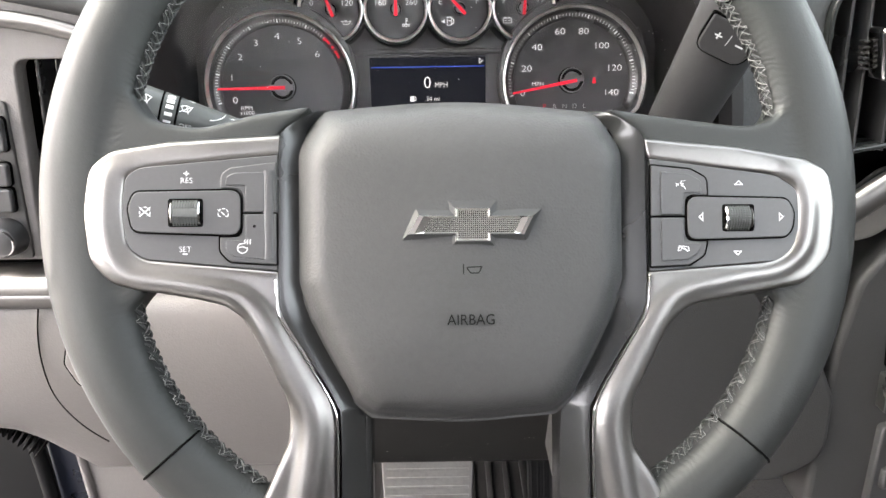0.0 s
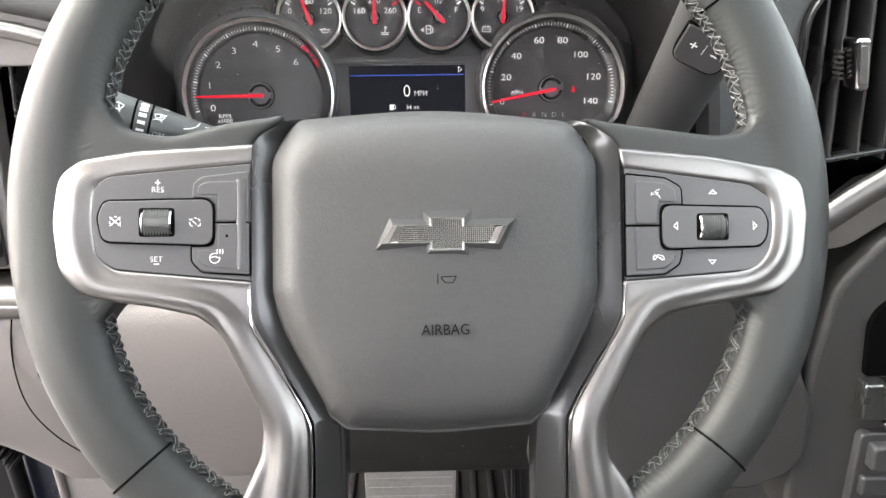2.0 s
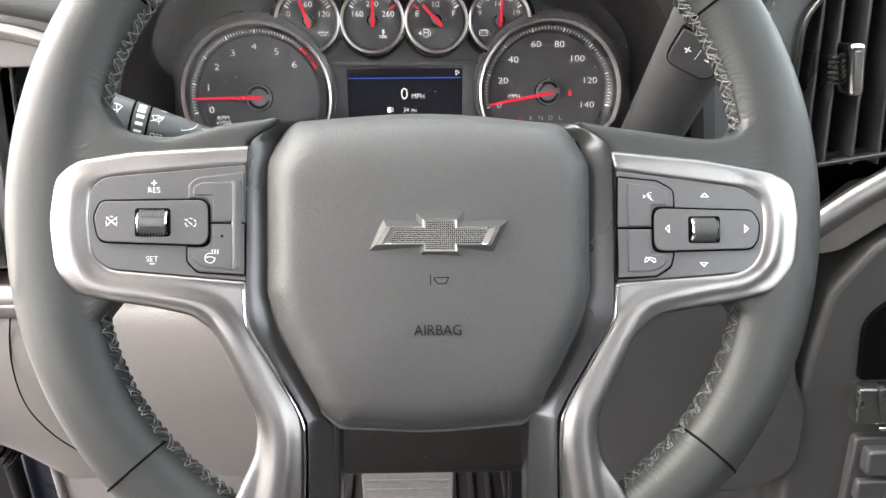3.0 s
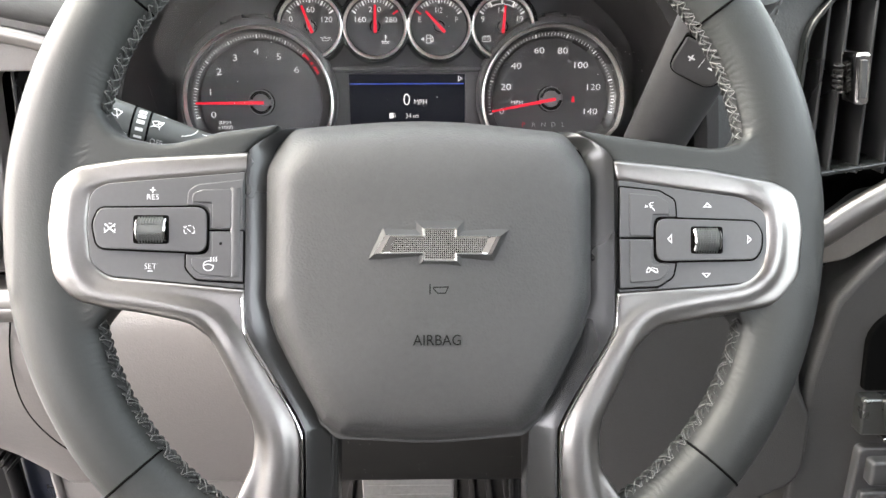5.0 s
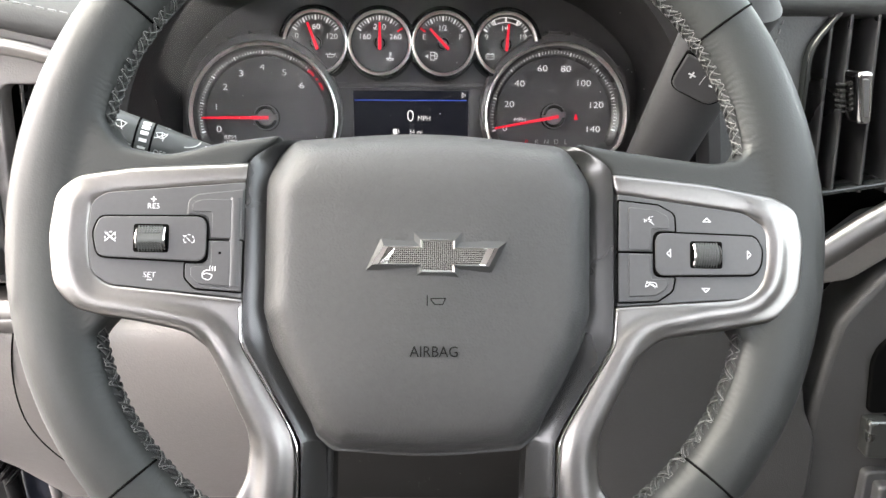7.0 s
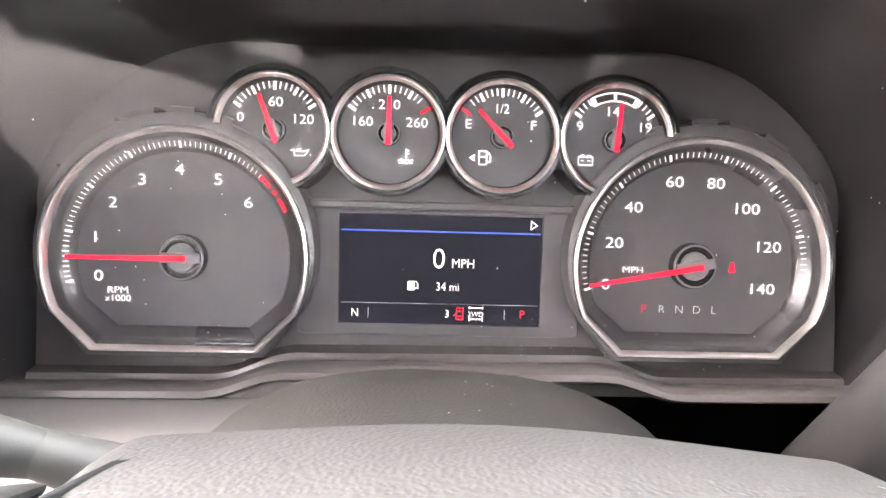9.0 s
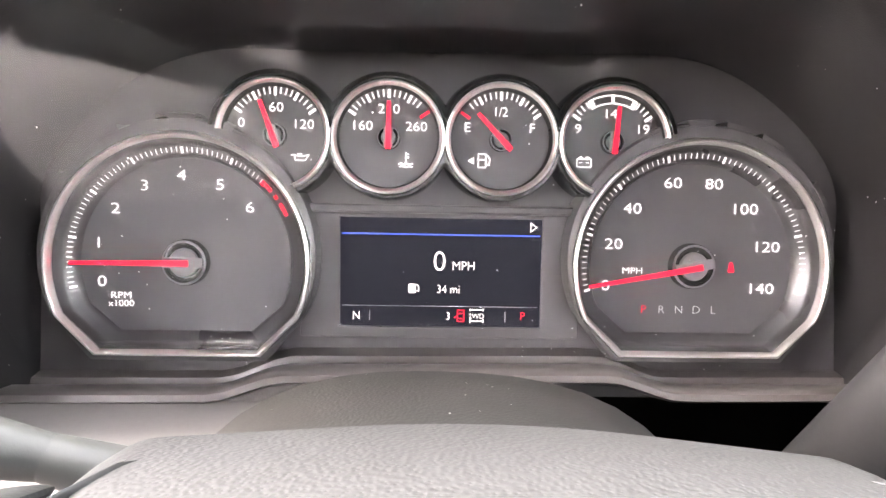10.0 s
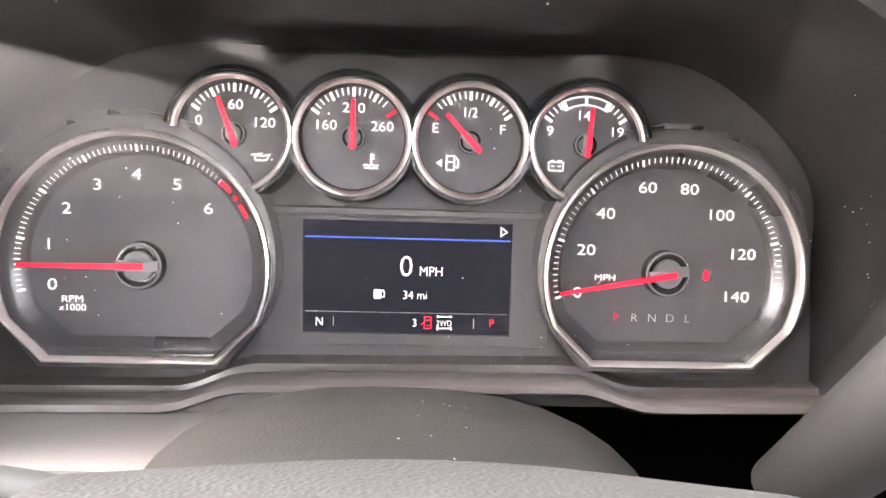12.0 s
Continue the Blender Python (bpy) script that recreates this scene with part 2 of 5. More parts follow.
def plate_mesh(loops, z0, z1, bevel=0.5, mm=0.001, res=2):
    """A flat piece with rounded edges; further loops are holes. In thousandths."""
    cu = bpy.data.curves.new("plate", "CURVE")
    cu.dimensions, cu.fill_mode = "2D", "BOTH"
    bevel = min(bevel, (z1 - z0) / 2 * 0.98)
    cu.extrude, cu.bevel_depth, cu.bevel_resolution, cu.offset = ((z1 - z0) / 2 - bevel) * mm, bevel * mm, res, -bevel * mm
    for pts in loops:
        sp = cu.splines.new("POLY")
        sp.points.add(len(pts) - 1)
        for p, q in zip(sp.points, pts):
            p.co = (q[0] * mm, q[1] * mm, 0, 1)
        sp.use_cyclic_u = True
    ob = bpy.data.objects.new("plate", cu)
    scene.collection.objects.link(ob)
    me = bpy.data.meshes.new_from_object(ob.evaluated_get(bpy.context.evaluated_depsgraph_get()))
    bpy.data.objects.remove(ob)
    bpy.data.curves.remove(cu)
    me.transform(Matrix.Translation((0, 0, (z0 + z1) / 2 * mm)))
    return me


def plate(name, loops, z0, z1, material, parent=None, label="", bevel=0.5, res=2, m=None):
    if not isinstance(loops[0][0], (tuple, list)):
        loops = [loops]
    me = plate_mesh(loops, z0, z1, bevel, res=res)
    if m is not None:
        me.transform(m)
    return link(name, me, material, parent, label)


def letters(name, body, x, y, z, size, material, parent, depth=0.15, turn=0.0, wide=1.0, label=""):
    """Raised lettering, centred on x, y, with capitals of that height, in thousandths."""
    cu = bpy.data.curves.new("letters", "FONT")
    cu.body, cu.align_x, cu.align_y = body, "CENTER", "CENTER"
    cu.size, cu.extrude, cu.resolution_u, cu.offset = size / 0.7, depth / 2, 3, ((-0.026 if material is WHITE else -0.014) * size if depth < 0.5 else 0.0)
    ob = bpy.data.objects.new("letters", cu)
    scene.collection.objects.link(ob)
    me = bpy.data.meshes.new_from_object(ob.evaluated_get(bpy.context.evaluated_depsgraph_get()))
    bpy.data.objects.remove(ob)
    bpy.data.curves.remove(cu)
    ys = [v.co.y for v in me.vertices]
    me.transform(Matrix.Translation((0, -(min(ys) + max(ys)) / 2, 0)))
    me.transform(Matrix.Scale(0.001, 4) @ pose(x, y, z + depth / 2, 0, 0, turn) @ Matrix.Diagonal((wide, 1, 1, 1)))
    return link(name, me, material, parent, label, False)


def strokes(name, lines, w, z, material, parent, depth=0.15, at=(0, 0), k=1.0, label=""):
    """Drawn signs: polylines of width w as low ribs, in thousandths."""
    bm = bmesh.new()
    for pts in lines:
        closed = len(pts) > 2 and pts[0] == pts[-1]
        pts = [Vector((at[0] + p[0] * k, at[1] + p[1] * k)) for p in (pts[:-1] if closed else pts)]
        n = len(pts)
        ring = []
        for i, p in enumerate(pts):
            a = pts[i - 1] if (i or closed) else None
            b = pts[(i + 1) % n] if (i < n - 1 or closed) else None
            d1 = (p - a).normalized() if a is not None else (b - p).normalized()
            d2 = (b - p).normalized() if b is not None else d1
            nn = Vector((-d1.y - d2.y, d1.x + d2.x))
            nn = nn.normalized() if nn.length > 1e-6 else Vector((-d1.y, d1.x))
            c = max(0.45, nn.dot(Vector((-d1.y, d1.x))))
            o = nn * (w / 2 / c)
            ring.append([bm.verts.new((q.x * 0.001, q.y * 0.001, zz * 0.001)) for q, zz in ((p + o, z), (p + o, z + depth), (p - o, z + depth), (p - o, z))])
        for i in range(n if closed else n - 1):
            r, s = ring[i], ring[(i + 1) % n]
            for j in range(3):
                bm.faces.new((r[j], r[j + 1], s[j + 1], s[j]))
    bmesh.ops.recalc_face_normals(bm, faces=bm.faces)
    return part(name, bm, material, parent, label, False)


def arc(cx, cy, r, a0, a1, n=24):
    return [(cx + r * math.cos(radians(a0 + (a1 - a0) * i / n)), cy + r * math.sin(radians(a0 + (a1 - a0) * i / n))) for i in range(n + 1)]


def tube_bm(pts, rad, seg=10, closed=False, flat=1.0, up=(0, 0, 1), bm=None):
    """A rod along points; rad may be one number or one a point."""
    bm = bm or bmesh.new()
    pts = [Vector(p) for p in pts]
    n, rings = len(pts), []
    for i, p in enumerate(pts):
        d = (pts[(i + 1) % n] - pts[i - 1]) if closed else (pts[min(i + 1, n - 1)] - pts[max(i - 1, 0)])
        d.normalize()
        s = d.cross(Vector(up))
        s = s.normalized() if s.length > 1e-5 else d.orthogonal().normalized()
        v = s.cross(d)
        r = rad[i] if isinstance(rad, (list, tuple)) else rad
        rings.append([bm.verts.new(p + (s * math.cos(2 * math.pi * k / seg) + v * flat * math.sin(2 * math.pi * k / seg)) * r) for k in range(seg)])
    for i in range(n if closed else n - 1):
        a, b = rings[i], rings[(i + 1) % n]
        for k in range(seg):
            bm.faces.new((a[k], a[(k + 1) % seg], b[(k + 1) % seg], b[k]))
    if not closed:
        bm.faces.new(list(reversed(rings[0])))
        bm.faces.new(rings[-1])
    return bm


def lathe_bm(profile, seg=64, a0=0.0, a1=360.0, cx=0.0, cy=0.0, cut=None, bm=None, mm=0.001):
    """Turns a profile of (radius, height) about an axis along z; cut is a floor below which y is held, for a flat bottom."""
    bm = bm or bmesh.new()
    full = abs(a1 - a0) >= 359.9
    cols = []
    for i in range(seg if full else seg + 1):
        a = radians(a0 + (a1 - a0) * i / seg)
        col = []
        for r, h in profile:
            x, y = r * math.cos(a), r * math.sin(a)
            if cut is not None:
                low = cut - (r - profile[0][0]) * 0.75
                if y < low:
                    y = low
            col.append(bm.verts.new(((cx + x) * mm, (cy + y) * mm, h * mm)))
        cols.append(col)
    for i in range(len(cols) if full else len(cols) - 1):
        a, b = cols[i], cols[(i + 1) % len(cols)]
        for j in range(len(profile) - 1):
            bm.faces.new((a[j], b[j], b[j + 1], a[j + 1]))
    return bm


def box_bm(x0, x1, y0, y1, z0, z1, bevel=0.0, seg=2, bm=None):
    bm = bm or bmesh.new()
    made = bmesh.ops.create_cube(bm, size=1)["verts"]
    for v in made:
        v.co = Vector((x0 + (v.co.x + 0.5) * (x1 - x0), y0 + (v.co.y + 0.5) * (y1 - y0), z0 + (v.co.z + 0.5) * (z1 - z0)))
    if bevel:
        edges = list({e for v in made for e in v.link_edges})
        bmesh.ops.bevel(bm, geom=edges, offset=bevel, segments=seg, affect="EDGES", profile=0.5)
    return bm


def loft_bm(sections, closed=False, bm=None):
    """A skin over rows of points with the same count."""
    bm = bm or bmesh.new()
    rows = [[bm.verts.new(p) for p in s] for s in sections]
    for a, b in zip(rows, rows[1:]):
        k = len(a)
        for i in range(k if closed else k - 1):
            bm.faces.new((a[i], a[(i + 1) % k], b[(i + 1) % k], b[i]))
    return bm


def thicken(bm, d):
    bmesh.ops.recalc_face_normals(bm, faces=bm.faces)
    bmesh.ops.solidify(bm, geom=bm.faces[:], thickness=d)
    bmesh.ops.recalc_face_normals(bm, faces=bm.faces)
    return bm


def smooth_join(bm, voxel, rounds):
    """Joins overlapping solids into one skin with soft fillets."""
    me = bpy.data.meshes.new("join")
    bm.to_mesh(me)
    bm.free()
    ob = bpy.data.objects.new("join", me)
    scene.collection.objects.link(ob)
    r = ob.modifiers.new("remesh", "REMESH")
    r.mode, r.voxel_size = "VOXEL", voxel
    s = ob.modifiers.new("smooth", "SMOOTH")
    s.iterations, s.factor = rounds, 0.5
    out = bpy.data.meshes.new_from_object(ob.evaluated_get(bpy.context.evaluated_depsgraph_get()))
    bpy.data.objects.remove(ob)
    return out


# ---- steering wheel ----
WHEEL = Matrix.Translation((0.024, 0.031, 0.785)) @ pose(0, 0, 0, 0, 0, 4) @ pose(0, 0, 0, 67) @ pose(-0.003, 0.008, 0, 0, 0, -2)


def rim_point(a, r, n):
    return Vector((r * math.cos(a) * 0.001, (1 + r * math.sin(a)) * 0.001, n * 0.001))


def wheel_rim_bm():
    """A ring of rounded section that swells inwards towards the spokes."""
    bm = bmesh.new()
    seg, k, rows = 120, 20, []
    for i in range(seg):
        a = 2 * math.pi * i / seg
        swell = max(0.0, math.cos(a)) ** 14 + max(0.0, -math.cos(a)) ** 14
        outer, inner = 195.0, 161.0 - 8.0 * swell
        mid, half = (outer + inner) / 2, (outer - inner) / 2
        row = []
        for j in range(k):
            b = 2 * math.pi * j / k
            c, s = math.cos(b), math.sin(b)
            row.append(bm.verts.new(rim_point(a, mid + half * c, -2 + (15.5 - 5.3 * abs(math.cos(a)) ** 12) * s)))
        rows.append(row)
    for i in range(seg):
        p, q = rows[i], rows[(i + 1) % seg]
        for j in range(k):
            bm.faces.new((p[j], q[j], q[(j + 1) % k], p[(j + 1) % k]))
    return bm


# inner edge of each spoke trim, round its switch panel
SWITCH_HOLE = {
    1: [(87.3, -34.4, 1), (147, -30.2, 12), (157, -27.0, 9), (160.3, -14, 30), (160.0, 4.0, 8), (149, 11.2, 14), (87.6, 19.2, 1)],
    -1: [(84.2, -32.4, 1), (144, -26.6, 10), (152, -20.8, 10), (153.8, -4, 30), (152.6, 11.0, 9), (146, 15.4, 10), (84, 21.2, 1)],
}


def fillet_line(pts, n=5):
    """A soft open curve through points in space."""
    p = [Vector(pts[0])] + [Vector(q) for q in pts] + [Vector(pts[-1])]
    out = []
    for i in range(1, len(p) - 2):
        a, b, c, d = p[i - 1:i + 3]
        for k in range(n):
            t = k / n
            out.append(tuple(0.5 * ((2 * b) + (c - a) * t + (2 * a - 5 * b + 4 * c - d) * t * t + (3 * b - a - 3 * c + d) * t ** 3)))
    return out + [tuple(p[-1])]


def build_wheel():
    w = thing("steering_wheel", WHEEL, "grey leather-wrapped steering wheel with satin silver spokes and stitched rim", "steering wheel")
    # leather rim with its two side webs
    bm = wheel_rim_bm()
    low = [(186, 40, 6), (188, -36, 6), (160, -66, 8), (150, -48, 8), (140, -36), (84, -36, 4), (84.4, 29.6, 2), (78.2, 35.6, 6), (71, 40.6, 2)]
    web = fillet([(68, 43.6, 2), (92, 40.2), (136, 35.0, 30), (152, 38, 12), (158, 58, 8)] + low, 6, 4)
    web_l = fillet([(68, 44.4, 2), (96, 40.2), (121, 33.5, 30), (143, 37.5, 14), (156, 58, 8)] + low, 6, 4)
    for pts in (web, mirror(web_l)):
        me = plate_mesh([pts], -16, 7, 3.0)
        bm.from_mesh(me)
        bpy.data.meshes.remove(me)
    link("rim", smooth_join(bm, 0.0016, 9), LEATHER, w, "dark grey leather rim with soft creases")
    # hub body behind the cover
    hub = fillet([(-66, 38, 8), (0, 43.5, 200), (66, 38, 8), (83.5, 30, 6), (84.5, -40, 10), (61, -92, 14), (58, -172, 3), (48, -172, 3), (48, -96, 5), (-43, -96, 5), (-43, -172, 3), (-58, -172, 3), (-61, -92, 14), (-82.5, -40, 10), (-82.0, 30, 6)], 5, 5)
    plate("hub_body", hub, -30, -1.6, HUB, w, "satin black hub surround", 3.0, 3)
    # flanks of the surround, falling in towards the cover
    for side in (1, -1):
        edge = [(64, 46.5, -16), (70.0, 42.0, 2.0), (78.2, 36.4, 7.4), (84.4, 30.6, 9.2), (85.8, 22, 9.6), (86.0, -20, 9.6), (86.0, -38, 9.6), (84.6, -52, 9.6), (73.2, -71, 9.6), (60.8, -92, 9.6), (58.4, -106, 9.6), (58.4, -172, 9.6)]
        foot = [(60, 46.5, -20), (65.5, 40.8, -5.0), (70.5, 35.0, 0.0), (73.0, 28.5, 3.0), (72.5, 18, 3.5), (72.5, -20, 4.0), (72.5, -38, 4.0), (69, -55, 4.0), (58.5, -74, 4.0), (49, -92, 3.5), (46, -106, 2.0), (45, -172, 1.0)]
        path_e, path_f = fillet_line(edge), fillet_line(foot)
        shift = 0 if side > 0 else -1.6
        rows = []
        for (ex, ey, ez), (fx, fy, fz) in zip(path_e, path_f):
            row = []
            for f, sag in ((-0.02, -4.0), (0.0, -0.8), (0.03, 0.0), (0.12, 0.3), (0.35, 0.5), (0.7, 0.2), (1.0, 0.0)):
                row.append((side * (ex + shift * (1 - f) + (fx - ex) * f) * 0.001, (ey + (fy - ey) * f) * 0.001, (ez + (fz - ez) * f + sag) * 0.001))
            rows.append(row)
        bm = loft_bm(rows)
        bmesh.ops.recalc_face_normals(bm, faces=bm.faces)
        part("hub_flank", bm, HUB, w, "satin black hub surround")
    # bright edge where each trim meets the surround
    for side in (1, -1):
        line = fillet_line([(87.2, -36, 9.6), (86.6, -44, 9.9), (85.0, -54, 9.9), (74.2, -71.6, 9.9), (62.0, -92.6, 9.9), (59.6, -106, 9.9), (59.8, -140, 9.9), (60.6, -168, 9.9)])
        part("trim_edge", tube_bm([(side * (x + (0 if side > 0 else -1.6)) * 0.001, y * 0.001, z * 0.001) for x, y, z in line], 0.0006, 8), CHROME_SOFT, w, "bright trim edge")
    # silver spoke trims
    arms = {
        1: [(85.4, 28, 1), (130.5, 24), (163.5, 18.4, 14), (175.0, 13, 12), (178.0, -4, 30), (175.6, -27, 16), (165.5, -39.5, 16), (137.8, -44.5, 40), (107, -49, 18), (96.0, -59, 18), (80.3, -89, 20), (77.6, -101, 24), (78.6, -116, 14), (88, -130, 10), (98, -150, 4), (60, -165, 3), (59, -118, 20), (61.5, -92, 16), (74, -71, 30), (85.4, -52, 14), (87, -35.4, 1)],
        -1: [(82.0, 29.5, 1), (134, 26.2), (158.5, 22.2, 14), (168.0, 15.0, 12), (170.4, -5, 30), (167.8, -26.5, 14), (158.5, -37, 16), (140, -40, 40), (110, -45.6, 18), (97.8, -54.9, 18), (81.9, -83.2, 20), (78.8, -98, 24), (79.9, -111, 14), (86, -124, 10), (98, -150, 4), (60, -165, 3), (59.2, -102, 20), (60.9, -91.1, 16), (72, -70, 30), (83.4, -50, 14), (84.3, -33.6, 1)],
    }
    for side in (1, -1):
        out = fillet(arms[side] + SWITCH_HOLE[side], 6, 7)
        me = plate_mesh([grown(out if side > 0 else mirror(out), 0.9)], -6, 9.4, 2.0)
        bm = bmesh.new()
        bm.from_mesh(me)
        bpy.data.meshes.remove(me)
        # crown along the middle of the band
        crown = [(90, 23.8, 3.2), (118, 21.4, 3.4), (145, 17.4, 4.2), (158, 12.5, 5.5), (164 if side > 0 else 160.5, 2, 6), (164.5 if side > 0 else 161, -12, 6), (161 if side > 0 else 158, -25, 6), (150, -33.5, 5.6), (130, -37.0, 5.6), (108, -41.5, 6.0), (98, -46, 6.4), (90, -57, 7.0), (79, -78, 7.2), (70.5, -95, 7.6), (69, -110, 7.6), (72, -132, 8.0), (76, -150, 8.0)]
        line = fillet_line(crown, 4)
        tube_bm([(side * p[0] * 0.001, p[1] * 0.001, 0.0062) for p in line], [p[2] * 0.0011 for p in line], 16, flat=0.72, bm=bm)
        link("spoke_trim", smooth_join(bm, 0.0009, 26), SATIN, w, "brushed satin silver spoke trim")
    build_cover(w)
    build_buttons(w)
    build_stitching(w)
    return w


def cover_height(f):
    """Height of the cover by the share of the way in from its edge."""
    return 6 + 20 * (1 - (1 - min(1, f / 0.22)) ** 2.6) + 3.0 * f


def rim_height(x, y):
    """Height of the cover at its edge."""
    h = cover_height(0) - 0.0011 * x * x * 0.6 - max(0.0, y - 14) ** 2 * 0.009
    return max(h, 5) if y < 14 else max(h, -8)


def build_cover(w):
    ring = fillet([(-66, 43, 12), (0, 49, 300), (66, 43, 12), (76.5, 24, 16), (76.5, -38, 14), (70.5, -55, 14), (51, -93.5, 7), (43, -100.5, 6), (0, -103.5, 200), (-43, -100.5, 6), (-51, -93.5, 7), (-70.5, -55, 14), (-76.5, -38, 14), (-76.5, 24, 16)], 8, 6)
    # even spacing along the outline
    dense = []
    for p, q in zip(ring, ring[1:] + ring[:1]):
        d = math.hypot(q[0] - p[0], q[1] - p[1])
        for s in range(max(1, round(d / 4))):
            f = s / max(1, round(d / 4))
            dense.append((p[0] + (q[0] - p[0]) * f, p[1] + (q[1] - p[1]) * f))
    bm, rows = bmesh.new(), []
    steps = [0, 0.012, 0.03, 0.06, 0.09, 0.13, 0.17, 0.21, 0.25, 0.30, 0.36, 0.44, 0.54, 0.66, 0.8, 0.93]
    cx, cy = 0, -24
    for depth in (1.0, 0.72, 0.42, 0.15):
        row = []
        for x, y in dense:
            up = max(0.0, min(1.0, (y - 12) / 26))
            up = up * up * (3 - 2 * up)
            back = depth * up
            row.append(bm.verts.new((x * (1 + 0.07 * back) * 0.001, (y + 4.5 * math.sin(back * 1.35)) * 0.001, (rim_height(x, y) - 4 * depth - 31 * back ** 1.3) * 0.001)))
        rows.append(row)
    for f in steps:
        row = []
        for x, y in dense:
            px, py = x + (cx - x) * f, y + (cy - y) * f
            h = cover_height(f) - 0.0011 * px * px * 0.6 - max(0.0, py - 14) ** 2 * 0.009 - max(0.0, -62 - py) ** 2 * 0.004
            row.append(bm.verts.new((px * 0.001, py * 0.001, (max(h, 5) if py < 14 else max(h, -8)) * 0.001)))
        rows.append(row)
    n = len(dense)
    for a, b in zip(rows, rows[1:]):
        for i in range(n):
            bm.faces.new((a[i], a[(i + 1) % n], b[(i + 1) % n], b[i]))
    bm.faces.new(rows[-1])
    cover = part("airbag_cover", bm, COVER, w, "grained grey vinyl airbag cover with moulded lettering")
    top = 28.4
    letters("lettering", "AIRBAG", 1.5, -53.6, top - 1.4, 4.6, EMBOSS, cover, 1.2, 0, 0.92, "moulded lettering AIRBAG")
    strokes("horn_sign", [[(-4.4, 2.6), (-4.4, -2.4)], [(-2.6, 1.0), (4.4, 1.2), (3.0, -1.8), (-0.8, -1.8), (-2.6, 0.2), (-2.6, 1.0)]], 0.5, top - 1.0, EMBOSS, cover, 1.4, (2.2, -31.8), 0.9)
    build_emblem(cover, top)
    return cover


def build_emblem(cover, top):
    tie = [(-28.4, -18.9), (-22.1, -5.2), (-8.7, -5.2), (-8.7, -1.2), (13.8, -1.2), (13.8, -5.6), (32.8, -5.7), (26.1, -19.3), (13.5, -19.3), (13.5, -23.4), (-8.7, -23.4), (-8.7, -18.9)]
    mid = [(-25.6, -16.6), (-20.8, -8.4), (-5.2, -8.4), (-5.2, -5.2), (10.1, -5.2), (10.1, -8.5), (29.0, -8.6), (24.8, -16.8), (10.1, -16.8), (10.1, -19.8), (-5.2, -19.8), (-5.2, -16.6)]
    inner = [(-18.9, -15.6), (-16.0, -9.5), (-4.0, -9.5), (-4.0, -6.2), (8.9, -6.2), (8.9, -9.6), (23.6, -9.6), (20.7, -15.8), (8.9, -15.8), (8.9, -18.7), (-4.0, -18.7), (-4.0, -15.6)]

    def ring_of(steps):
        bm = bmesh.new()
        rows = [[bm.verts.new((p[0] * 0.001, p[1] * 0.001, z * 0.001)) for p in pts] for pts, z in steps]
        for a, b in zip(rows, rows[1:]):
            for i in range(12):
                bm.faces.new((a[i], b[i], b[(i + 1) % 12], a[(i + 1) % 12]))
        bmesh.ops.recalc_face_normals(bm, faces=bm.faces)
        return bm
    part("emblem_base", ring_of(((tie, top - 2.5), (tie, top - 0.7), (mid, top + 0.9), (mid, top - 1))), BADGE, cover, "dark grey chamfered badge base", False)
    crown = [((p[0] * 0.6 + q[0] * 0.4), (p[1] * 0.6 + q[1] * 0.4)) for p, q in zip(mid, inner)]
    part("emblem_frame", ring_of(((mid, top - 0.5), (mid, top + 1.0), (crown, top + 2.0), (inner, top + 0.9))), CHROME, cover, "bright chrome badge frame", False)
    # fine mesh in the middle of the badge
    bm = bmesh.new()
    bm.faces.new([bm.verts.new((p[0] * 0.001, p[1] * 0.001, (top + 0.45) * 0.001)) for p in inner])
    bmesh.ops.triangulate(bm, faces=bm.faces)
    part("emblem_bed", bm, GAP, cover, "", False)
    bm = bmesh.new()

    def bar(x0, x1, y0, y1):
        box_bm(x0 * 0.001, x1 * 0.001, y0 * 0.001, y1 * 0.001, (top + 0.45) * 0.001, (top + 0.95) * 0.001, bm=bm)
    step, bar_w = 0.86, 0.19
    y = -18.6
    while y < -6.3:
        wide = -15.6 < y < -9.7
        bar(-18.8 + (y + 15.6) * 0.475 if wide else -4.0, 20.7 + (y + 15.8) * 0.47 if wide else 8.9, y, y + bar_w)
        y += step
    x = -18.4
    while x < 23.2:
        middle = -4.0 < x < 8.8
        lo = -15.6 if x < 20.5 else -15.8 + (x - 20.5) * 2.1
        hi = -9.6 if x > -16 else -15.6 + (x + 18.9) * 2.1
        if hi - lo > 0.4:
            bar(x, x + bar_w, -18.7 if middle else lo, -6.2 if middle else hi)
        x += step
    part("emblem_mesh", bm, MESH, cover, "fine silver mesh", False)


